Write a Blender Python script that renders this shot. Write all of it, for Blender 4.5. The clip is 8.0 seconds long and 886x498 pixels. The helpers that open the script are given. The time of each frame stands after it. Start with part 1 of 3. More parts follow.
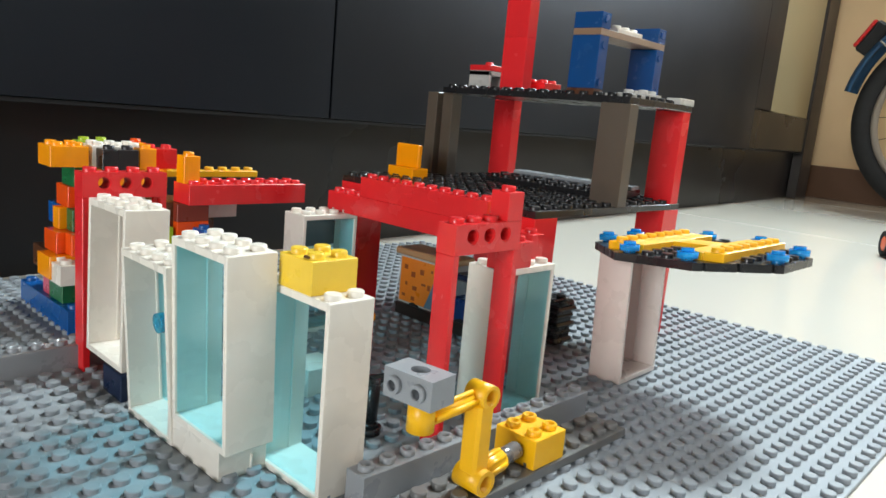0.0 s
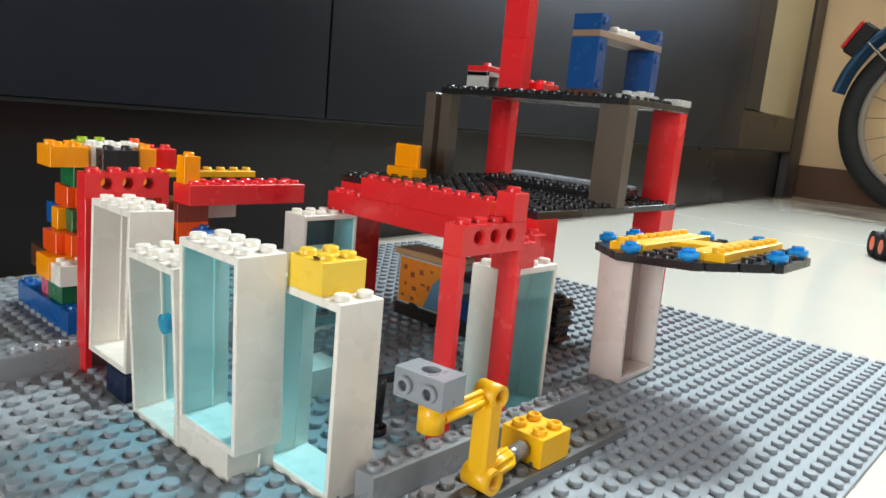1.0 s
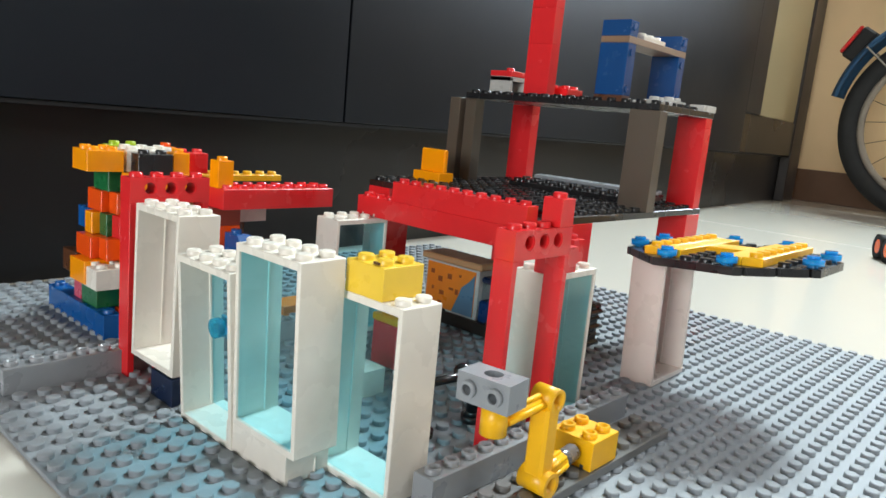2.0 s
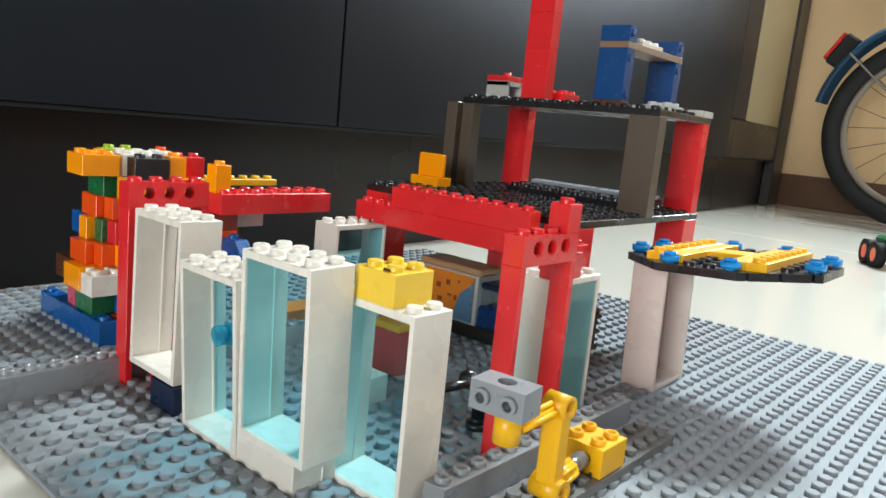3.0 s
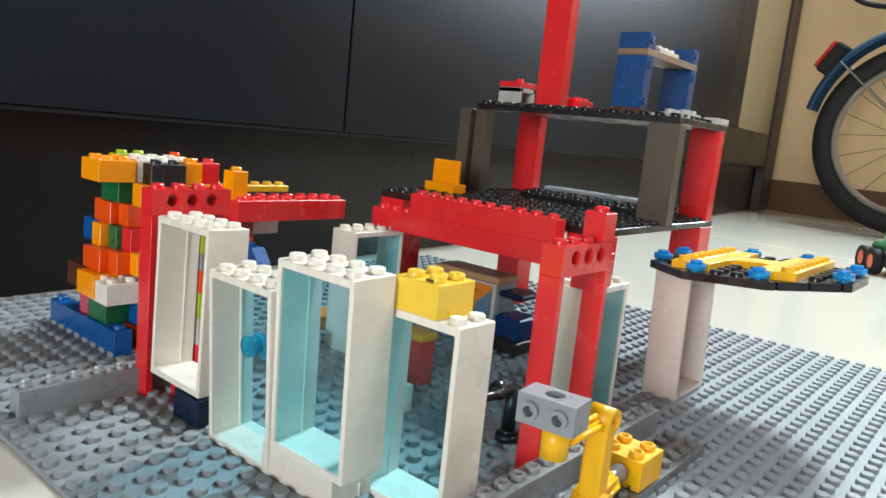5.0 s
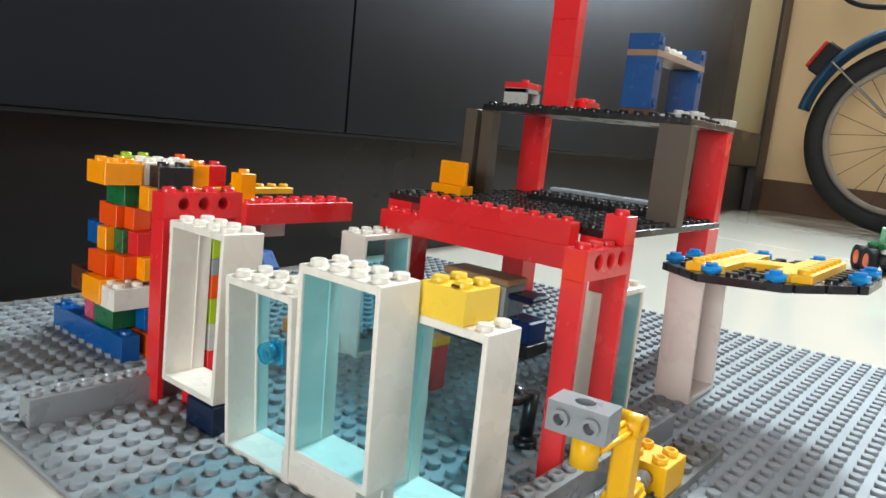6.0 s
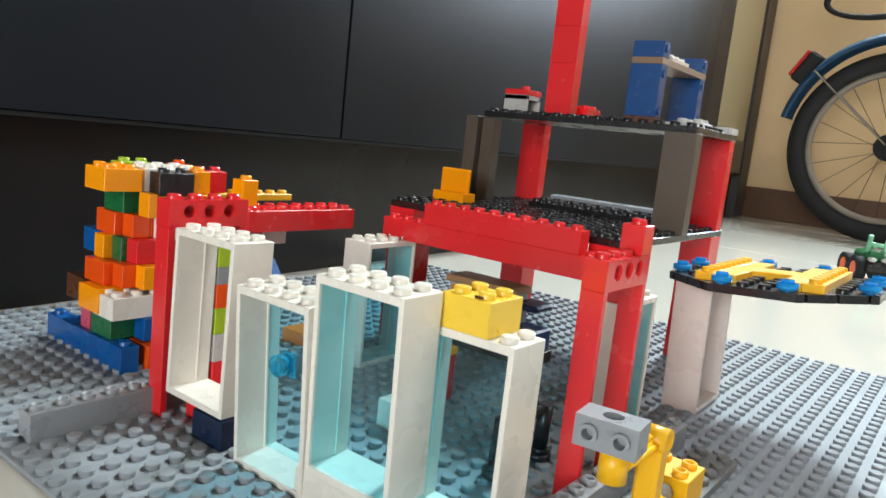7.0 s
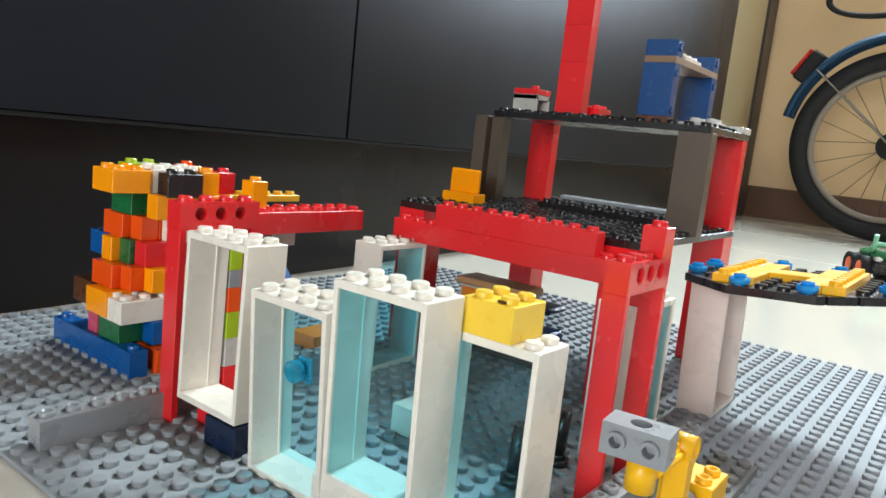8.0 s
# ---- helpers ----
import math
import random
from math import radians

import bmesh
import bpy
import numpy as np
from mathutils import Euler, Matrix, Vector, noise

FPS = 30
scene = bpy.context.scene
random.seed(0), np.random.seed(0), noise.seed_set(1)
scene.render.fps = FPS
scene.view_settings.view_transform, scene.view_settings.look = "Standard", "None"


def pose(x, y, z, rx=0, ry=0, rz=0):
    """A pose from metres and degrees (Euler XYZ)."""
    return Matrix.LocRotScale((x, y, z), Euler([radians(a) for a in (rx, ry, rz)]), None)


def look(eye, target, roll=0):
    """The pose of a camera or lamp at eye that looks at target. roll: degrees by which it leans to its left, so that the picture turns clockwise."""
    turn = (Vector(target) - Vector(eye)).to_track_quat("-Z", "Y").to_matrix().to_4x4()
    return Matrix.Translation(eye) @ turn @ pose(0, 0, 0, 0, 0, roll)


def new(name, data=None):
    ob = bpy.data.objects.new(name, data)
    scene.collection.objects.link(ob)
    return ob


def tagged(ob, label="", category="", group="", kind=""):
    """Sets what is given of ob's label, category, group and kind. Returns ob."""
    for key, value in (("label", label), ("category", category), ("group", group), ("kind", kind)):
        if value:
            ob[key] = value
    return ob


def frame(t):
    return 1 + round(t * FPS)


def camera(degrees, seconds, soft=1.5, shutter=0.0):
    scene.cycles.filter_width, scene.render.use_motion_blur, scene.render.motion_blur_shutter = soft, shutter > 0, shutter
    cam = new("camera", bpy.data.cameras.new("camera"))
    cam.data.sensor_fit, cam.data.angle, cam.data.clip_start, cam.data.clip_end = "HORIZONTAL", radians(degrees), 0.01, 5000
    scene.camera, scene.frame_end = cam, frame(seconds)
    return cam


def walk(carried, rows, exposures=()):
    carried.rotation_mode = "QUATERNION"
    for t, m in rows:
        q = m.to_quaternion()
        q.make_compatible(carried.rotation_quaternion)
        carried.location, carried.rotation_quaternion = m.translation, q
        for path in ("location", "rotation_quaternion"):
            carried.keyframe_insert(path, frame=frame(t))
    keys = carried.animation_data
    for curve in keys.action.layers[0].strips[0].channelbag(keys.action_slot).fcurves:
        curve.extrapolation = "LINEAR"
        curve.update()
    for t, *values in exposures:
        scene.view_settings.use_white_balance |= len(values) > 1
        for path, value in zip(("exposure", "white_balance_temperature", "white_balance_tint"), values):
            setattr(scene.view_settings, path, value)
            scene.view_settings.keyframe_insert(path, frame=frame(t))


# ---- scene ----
cam = camera(63.44, 8.0, soft=1.55)
S = 0.008  # one stud pitch in metres
# seconds, eye, target, roll
PATH = [
    (0, (0.27517, -0.05304, 0.10904), (-0.39735, 0.66397, -0.07430), 5.208),
    (0.5, (0.27453, -0.05346, 0.10925), (-0.39607, 0.66534, -0.07415), 5.308),
    (1, (0.27187, -0.05780, 0.10915), (-0.38890, 0.67022, -0.07355), 5.336),
    (1.5, (0.26575, -0.06629, 0.10904), (-0.39417, 0.66267, -0.07298), 5.378),
    (3, (0.25295, -0.07514, 0.10836), (-0.38608, 0.67468, -0.06313), 5.648),
    (3.5, (0.25086, -0.07671, 0.10823), (-0.38536, 0.67571, -0.06231), 5.620),
    (4, (0.24584, -0.08011, 0.10788), (-0.37133, 0.68947, -0.05595), 5.863),
    (4.5, (0.24259, -0.08112, 0.10770), (-0.38533, 0.67971, -0.05617), 5.894),
    (6, (0.22891, -0.08605, 0.10762), (-0.38488, 0.68654, -0.05474), 5.879),
    (6.5, (0.22439, -0.08750, 0.10748), (-0.38212, 0.69095, -0.05425), 5.885),
    (7, (0.21751, -0.08925, 0.10703), (-0.37735, 0.70002, -0.04527), 6.205),
    (7.5, (0.21082, -0.08973, 0.10678), (-0.38130, 0.70172, -0.04490), 6.162),
    (8, (0.21015, -0.08939, 0.10680), (-0.38307, 0.70098, -0.04617), 6.118),
]
walk(cam, [(t, look(eye, target, roll)) for t, eye, target, roll in PATH], [(0.0, 0.04), (3.0, 0.04), (8.0, 0.06)])

# ---- world, window light ----
world = bpy.data.worlds.new("sky")
scene.world = world
world.use_nodes = True
wn = world.node_tree
sky = wn.nodes.new("ShaderNodeTexSky")
sky.sky_type = "NISHITA"
sky.sun_disc = False
sky.sun_elevation = radians(40)
sky.sun_rotation = radians(20)
wn.nodes["Background"].inputs["Strength"].default_value = 0.07
wn.links.new(sky.outputs[0], wn.nodes["Background"].inputs[0])


def window_lamp(name, eye, target, w, h, power, colour):
    data = bpy.data.lights.new(name, "AREA")
    data.shape, data.size, data.size_y, data.energy, data.color = "RECTANGLE", w, h, power, colour
    ob = new(name, data)
    ob.matrix_world = look(eye, target)
    return ob


ROOM_X0, ROOM_X1, ROOM_Y0, ROOM_Y1, ROOM_Z = -0.86, 1.45, -1.9, 1.75, 2.5
FLOOR = -0.0016
window_lamp("daylight_far_window", (-0.31, ROOM_Y1 + 0.45, 2.38), (0.15, 0.2, 0.0), 0.80, 0.66, 272, (0.82, 0.96, 1.0))
window_lamp("daylight_far_window_low", (0.29, ROOM_Y1 + 0.40, 0.72), (0.10, 0.1, 0.3), 0.45, 0.40, 38, (0.74, 0.86, 1.0))
# added fill from the right, aimed to brighten the bicycle wall; no known source
window_lamp("side_fill_lamp", (ROOM_X1 + 0.06, 0.75, 1.65), (-0.1, 1.75, 0.2), 0.9, 0.9, 17, (0.97, 0.98, 1.0))
window_lamp("daylight_rear_window", (0.6, ROOM_Y0 - 0.05, 0.46), (0.15, 0.6, 0.3), 0.65, 0.72, 28, (0.96, 0.98, 1.0))

# ---- materials ----


def mat(name, colour, rough=0.3, metal=0.0, spec=0.5, noise_scale=900.0, vary=0.06, bump=0.0, bump_scale=2500.0, coat=0.0, rough_vary=0.1, stain=0.0, stain_scale=40.0, stain_colour=None):
    m = bpy.data.materials.new(name)
    m.use_nodes = True
    n, ln = m.node_tree.nodes, m.node_tree.links
    b = n["Principled BSDF"]
    b.inputs["Metallic"].default_value = metal
    b.inputs["Specular IOR Level"].default_value = spec
    b.inputs["Coat Weight"].default_value = coat
    co = n.new("ShaderNodeTexCoord")
    no = n.new("ShaderNodeTexNoise")
    no.inputs["Scale"].default_value = noise_scale
    no.inputs["Detail"].default_value = 5
    ln.new(co.outputs["Object"], no.inputs["Vector"])
    info = n.new("ShaderNodeObjectInfo")
    hsv = n.new("ShaderNodeHueSaturation")
    hsv.inputs["Color"].default_value = (*colour, 1)
    mix = n.new("ShaderNodeMath")
    mix.operation = "ADD"
    ln.new(no.outputs["Fac"], mix.inputs[0])
    ln.new(info.outputs["Random"], mix.inputs[1])
    rng = n.new("ShaderNodeMapRange")
    rng.inputs["From Min"].default_value, rng.inputs["From Max"].default_value = 0.3, 1.7
    rng.inputs["To Min"].default_value, rng.inputs["To Max"].default_value = 1 - vary, 1 + vary
    ln.new(mix.outputs[0], rng.inputs["Value"])
    ln.new(rng.outputs[0], hsv.inputs["Value"])
    last = hsv.outputs[0]
    if stain > 0:
        sn = n.new("ShaderNodeTexNoise")
        sn.inputs["Scale"].default_value, sn.inputs["Detail"].default_value = stain_scale, 6
        ln.new(co.outputs["Object"], sn.inputs["Vector"])
        sr = n.new("ShaderNodeMapRange")
        sr.inputs["From Min"].default_value, sr.inputs["From Max"].default_value = 0.48, 0.72
        sr.inputs["To Max"].default_value = stain
        ln.new(sn.outputs["Fac"], sr.inputs["Value"])
        mx = n.new("ShaderNodeMix")
        mx.data_type = "RGBA"
        ln.new(sr.outputs[0], mx.inputs["Factor"])
        ln.new(last, mx.inputs[6])
        mx.inputs[7].default_value = (*(stain_colour or [c * 0.6 for c in colour]), 1)
        last = mx.outputs[2]
    ln.new(last, b.inputs["Base Color"])
    rr = n.new("ShaderNodeMapRange")
    n2 = n.new("ShaderNodeTexNoise")
    n2.inputs["Scale"].default_value, n2.inputs["Detail"].default_value = noise_scale * 0.25, 6
    ln.new(co.outputs["Object"], n2.inputs["Vector"])
    ln.new(n2.outputs["Fac"], rr.inputs["Value"])
    rr.inputs["From Min"].default_value, rr.inputs["From Max"].default_value = 0.3, 0.7
    rr.inputs["To Min"].default_value, rr.inputs["To Max"].default_value = max(0.02, rough - rough_vary), rough + rough_vary
    ln.new(rr.outputs[0], b.inputs["Roughness"])
    if bump > 0:
        bn = n.new("ShaderNodeTexNoise")
        bn.inputs["Scale"].default_value, bn.inputs["Detail"].default_value = bump_scale, 4
        ln.new(co.outputs["Object"], bn.inputs["Vector"])
        bp = n.new("ShaderNodeBump")
        bp.inputs["Strength"].default_value, bp.inputs["Distance"].default_value = bump, 0.0004
        ln.new(bn.outputs["Fac"], bp.inputs["Height"])
        ln.new(bp.outputs[0], b.inputs["Normal"])
    return m


def abs_plastic(name, colour, rough=0.2, vary=0.05):
    return mat(name, colour, rough, 0, 0.5, 260.0, vary, 0.05, 420.0, 0.0, 0.07)


def tinted_solid(name, colour, rough=0.05, through_light=0.4):
    """Solid clear plastic that bends light."""
    m = mat(name, colour, rough, 0, 0.5, 260.0, 0.04, 0.0, 420.0, 0.0, 0.02)
    m.node_tree.nodes["Principled BSDF"].inputs["Transmission Weight"].default_value = through_light
    m.node_tree.nodes["Principled BSDF"].inputs["IOR"].default_value = 1.46
    return m


def clear_plastic(name, colour):
    """Tinted clear plastic: light passes coloured, the surface shines."""
    m = bpy.data.materials.new(name)
    m.use_nodes = True
    n, ln = m.node_tree.nodes, m.node_tree.links
    n.remove(n["Principled BSDF"])
    tr, gl, mx, fr = n.new("ShaderNodeBsdfTransparent"), n.new("ShaderNodeBsdfGlossy"), n.new("ShaderNodeMixShader"), n.new("ShaderNodeLayerWeight")
    tr.inputs[0].default_value = (*colour, 1)
    gl.inputs["Roughness"].default_value = 0.06
    fr.inputs["Blend"].default_value = 0.5
    pw, ad = n.new("ShaderNodeMath"), n.new("ShaderNodeMath")
    pw.operation, pw.inputs[1].default_value = "POWER", 4.0
    ad.operation, ad.inputs[1].default_value, ad.inputs[2].default_value = "MULTIPLY_ADD", 0.5, 0.03
    ln.new(fr.outputs["Facing"], pw.inputs[0])
    ln.new(pw.outputs[0], ad.inputs[0])
    ln.new(ad.outputs[0], mx.inputs[0])
    ln.new(tr.outputs[0], mx.inputs[1])
    ln.new(gl.outputs[0], mx.inputs[2])
    ln.new(mx.outputs[0], n["Material Output"].inputs["Surface"])
    return m


RED = abs_plastic("red_plastic", (0.71, 0.022, 0.026), 0.24)
WHITE = mat("white_plastic", (0.79, 0.745, 0.66), 0.28, 0, 0.4, 260.0, 0.05, 0.06, 420.0, 0.0, 0.08, stain=0.2, stain_scale=35.0, stain_colour=(0.66, 0.60, 0.48))
PINKWHITE = abs_plastic("pinkish_white_plastic", (0.72, 0.635, 0.575), 0.3)
YELLOW = abs_plastic("yellow_plastic", (0.90, 0.47, 0.004), 0.36)
PALEYELLOW = abs_plastic("pale_yellow_plastic", (0.84, 0.56, 0.045), 0.3)
ORANGE = abs_plastic("light_orange_plastic", (0.95, 0.33, 0.002))
TANORANGE = abs_plastic("tan_orange_plastic", (0.85, 0.21, 0.03))
DEEPORANGE = abs_plastic("deep_orange_plastic", (0.82, 0.085, 0.006))
GREY = abs_plastic("grey_plastic", (0.27, 0.285, 0.30), 0.3)
DARKGREY = abs_plastic("dark_grey_plastic", (0.13, 0.13, 0.125), 0.35)
TANGREY = abs_plastic("brownish_grey_plastic", (0.088, 0.070, 0.052), 0.35)
LIGHTGREY = abs_plastic("light_grey_plastic", (0.48, 0.47, 0.44), 0.3)
BLACK = abs_plastic("black_plastic", (0.012, 0.012, 0.013), 0.28)
NAVY = abs_plastic("navy_plastic", (0.008, 0.018, 0.05), 0.3)
BLUE = abs_plastic("blue_plastic", (0.004, 0.085, 0.305), 0.25)
DEEPBLUE = abs_plastic("deep_blue_plastic", (0.003, 0.055, 0.20), 0.25)
SHELFTAN = abs_plastic("dull_tan_plastic", (0.24, 0.15, 0.09), 0.4)
CABBLUE = abs_plastic("dark_blue_plastic", (0.005, 0.035, 0.14), 0.3)
GREEN = abs_plastic("dark_green_plastic", (0.01, 0.13, 0.04), 0.3)
LIME = abs_plastic("lime_plastic", (0.36, 0.5, 0.015), 0.3)
PALEGREEN = abs_plastic("pale_green_plastic", (0.16, 0.42, 0.25), 0.3)
DARKRED = abs_plastic("dark_red_brown_plastic", (0.24, 0.035, 0.018), 0.3)
BROWN = abs_plastic("reddish_brown_plastic", (0.10, 0.036, 0.015), 0.3)
VANBLACK = abs_plastic("brownish_black_plastic", (0.022, 0.017, 0.014), 0.35)
TAN = abs_plastic("tan_plastic", (0.42, 0.25, 0.12), 0.35)
PINK = abs_plastic("pink_plastic", (0.55, 0.06, 0.12), 0.3)
PLATE = mat("baseplate_plastic", (0.285, 0.31, 0.33), 0.55, 0, 0.14, 120.0, 0.05, 0.08, 300.0, 0.0, 0.1, stain=0.25, stain_scale=18.0)
CYAN = clear_plastic("clear_light_blue_plastic", (0.68, 0.935, 0.99))
KNOBBLUE = tinted_solid("bright_blue_knob_plastic", (0.06, 0.62, 0.86), 0.04, 0.75)
LAMPBLUE = tinted_solid("light_blue_lamp_plastic", (0.02, 0.42, 1.0), 0.03, 0.4)
CLEAR = clear_plastic("clear_plastic", (0.85, 0.9, 0.92))
STEEL = mat("dull_steel", (0.21, 0.18, 0.145), 0.7, 0.0, 0.25, 60.0, 0.1)
SPOKE = mat("dull_spoke_steel", (0.09, 0.07, 0.05), 0.7, 0.0, 0.2, 60.0, 0.1)
CHROME = mat("silver_axle_plastic", (0.16, 0.16, 0.17), 0.3, 0.4)
RUBBER = mat("tyre_rubber", (0.02, 0.02, 0.02), 0.75, 0, 0.18, 300.0, 0.2, 0.3, 700.0)
CABINET = mat("dark_laminate", (0.0088, 0.0112, 0.0150), 0.36, 0, 0.17, 9.0, 0.18, 0.04, 60.0, 0.0, 0.1, stain=0.5, stain_scale=5.0, stain_colour=(0.014, 0.0165, 0.021))
PLINTH = mat("dark_plinth_laminate", (0.0125, 0.0120, 0.0118), 0.3, 0, 0.3, 9.0, 0.2, 0.04, 60.0, 0.0, 0.08, stain=0.4, stain_scale=7.0, stain_colour=(0.022, 0.021, 0.020))
# paler than the doors: light on their bottom edge, put into colour
STRIP = mat("lit_edge_strip", (0.02, 0.02, 0.02), 0.7, 0, 0.15, 30.0, 0.3)
DARKWOOD = mat("dark_brown_frame", (0.030, 0.025, 0.022), 0.45, 0, 0.3, 20.0, 0.2)
WALL = mat("beige_wall_paint", (0.72, 0.515, 0.29), 0.75, 0, 0.3, 6.0, 0.06, 0.15, 90.0, 0.0, 0.1, stain=0.3, stain_scale=4.0)
CREAM = mat("cream_panel", (0.34, 0.285, 0.17), 0.55, 0, 0.2, 6.0, 0.06)
SKIRT = mat("brown_skirting_tile", (0.12, 0.064, 0.036), 0.4, 0, 0.25, 25.0, 0.2, 0.0, 60.0, 0.0, 0.1, stain=0.4, stain_scale=12.0)
PAINT = mat("room_wall_paint", (0.42, 0.36, 0.28), 0.8, 0, 0.3, 5.0, 0.05)
SIDEPAINT = mat("side_wall_paint", (0.20, 0.185, 0.18), 0.8, 0, 0.3, 5.0, 0.05)
CEIL = mat("ceiling_paint", (0.58, 0.54, 0.47), 0.85, 0, 0.3, 5.0, 0.04)
TILE = mat("cream_floor_tile", (0.66, 0.627, 0.555), 0.07, 0, 0.5, 3.0, 0.04, 0.0, 60.0, 0.0, 0.03, stain=0.35, stain_scale=2.2, stain_colour=(0.58, 0.55, 0.48))
GROUT = mat("floor_joint", (0.58, 0.54, 0.47), 0.7)
BIKEBLUE = mat("blue_bicycle_paint", (0.014, 0.055, 0.115), 0.55, 0, 0.3, 30.0, 0.1)
REFLECT = mat("red_reflector", (0.5, 0.02, 0.02), 0.25)
STICKER = mat("orange_sticker", (0.75, 0.22, 0.02), 0.35, 0, 0.5, 400.0, 0.08)
STICKERBLUE = mat("grey_blue_sticker", (0.10, 0.20, 0.30), 0.35)
STICKERDARK = mat("brown_sticker_print", (0.28, 0.07, 0.02), 0.4)

# ---- mesh helpers, in studs ----


def thing(name, label, category, group="", at=(0, 0, 0), turn=0.0, lean=(0, 0), kind=""):
    ob = new(name)
    ob.empty_display_size = 0.004
    ob.matrix_world = pose(at[0] * S, at[1] * S, at[2] * S, lean[0], lean[1], turn)
    return tagged(ob, label, category, group, kind)


def finish(name, bm, material, parent=None, label="", m=None):
    me = bpy.data.meshes.new(name)
    for v in bm.verts:
        v.co *= S
    bm.normal_update()
    bm.to_mesh(me)
    bm.free()
    for mm in material if isinstance(material, (list, tuple)) else (material,):
        me.materials.append(mm)
    ob = new(name, me)
    if parent is not None:
        ob.parent = parent
    if m is not None:
        ob.matrix_basis = m
    if label:
        ob["label"] = label
    return ob


def part(name, bm, material, parent, label="", m=None):
    return finish(name, bm, material, parent, label, m)


def box(bm, x0, x1, y0, y1, z0, z1, bevel=0.025):
    vs = [bm.verts.new(p) for p in ((x0, y0, z0), (x1, y0, z0), (x1, y1, z0), (x0, y1, z0), (x0, y0, z1), (x1, y0, z1), (x1, y1, z1), (x0, y1, z1))]
    fs = [bm.faces.new([vs[i] for i in q]) for q in ((0, 3, 2, 1), (4, 5, 6, 7), (0, 1, 5, 4), (1, 2, 6, 5), (2, 3, 7, 6), (3, 0, 4, 7))]
    if bevel > 0:
        es = list({e for f in fs for e in f.edges})
        bmesh.ops.bevel(bm, geom=es, offset=bevel, segments=1, affect="EDGES", profile=0.6)


def tube(bm, a, b, r, seg=20, r2=None, caps=True, smooth=True):
    """A round bar from a to b; r2: the far end's radius."""
    a, b = Vector(a), Vector(b)
    q = (b - a).to_track_quat("Z", "Y")
    r2 = r if r2 is None else r2
    rings = []
    for c, rad in ((a, r), (b, r2)):
        rings.append([bm.verts.new(c + q @ Vector((rad * math.cos(2 * math.pi * i / seg), rad * math.sin(2 * math.pi * i / seg), 0))) for i in range(seg)])
    for i in range(seg):
        f = bm.faces.new((rings[0][i], rings[0][(i + 1) % seg], rings[1][(i + 1) % seg], rings[1][i]))
        f.smooth = smooth
    if caps:
        bm.faces.new(list(reversed(rings[0])))
        bm.faces.new(rings[1])
    return rings


def ring_pipe(bm, a, b, ro, ri, seg=20):
    """A hollow round bar from a to b."""
    a, b = Vector(a), Vector(b)
    q = (b - a).to_track_quat("Z", "Y")
    loops = []
    for c, rad in ((a, ri), (a, ro), (b, ro), (b, ri)):
        loops.append([bm.verts.new(c + q @ Vector((rad * math.cos(2 * math.pi * i / seg), rad * math.sin(2 * math.pi * i / seg), 0))) for i in range(seg)])
    for k in range(4):
        l0, l1 = loops[k], loops[(k + 1) % 4]
        for i in range(seg):
            f = bm.faces.new((l0[i], l0[(i + 1) % seg], l1[(i + 1) % seg], l1[i]))
            f.smooth = k in (1, 3)


def stud(bm, x, y, z, seg=18, r=0.3, h=0.22, hollow=False):
    """One stud: straight side, softened rim, flat or hollow top."""
    c = 0.035
    prof = [(r, 0.0), (r, h - c), (r - c, h)]
    if hollow:
        prof += [(0.195, h), (0.19, 0.03)]
    rings = [[bm.verts.new((x + p * math.cos(2 * math.pi * i / seg), y + p * math.sin(2 * math.pi * i / seg), z + q)) for i in range(seg)] for p, q in prof]
    for k in range(len(rings) - 1):
        for i in range(seg):
            f = bm.faces.new((rings[k][i], rings[k][(i + 1) % seg], rings[k + 1][(i + 1) % seg], rings[k + 1][i]))
            f.smooth = k == 0 or k == 3
    bm.faces.new(rings[-1])


def studs(bm, nx, ny, z, hollow=False, skip=(), seg=18):
    for i in range(nx):
        for j in range(ny):
            if (i, j) not in skip:
                stud(bm, i + 0.5, j + 0.5, z, seg, hollow=hollow)


G = 0.0125  # play between neighbouring bricks


def brick_bm(nx, ny, h, top=True, hollow=False, skip=()):
    """A brick or plate, its corner at the origin."""
    bm = bmesh.new()
    box(bm, G, nx - G, G, ny - G, 0.004, h)
    if top:
        studs(bm, nx, ny, h, hollow, skip)
    return bm


def brick(parent, material, x, y, z, nx, ny, h=1.2, name="brick", top=True, hollow=False, label="", turn=0.0, skip=()):
    m = pose(x * S, y * S, z * S, 0, 0, turn)
    return part(name, brick_bm(nx, ny, h, top, hollow, skip), material, parent, label, m)


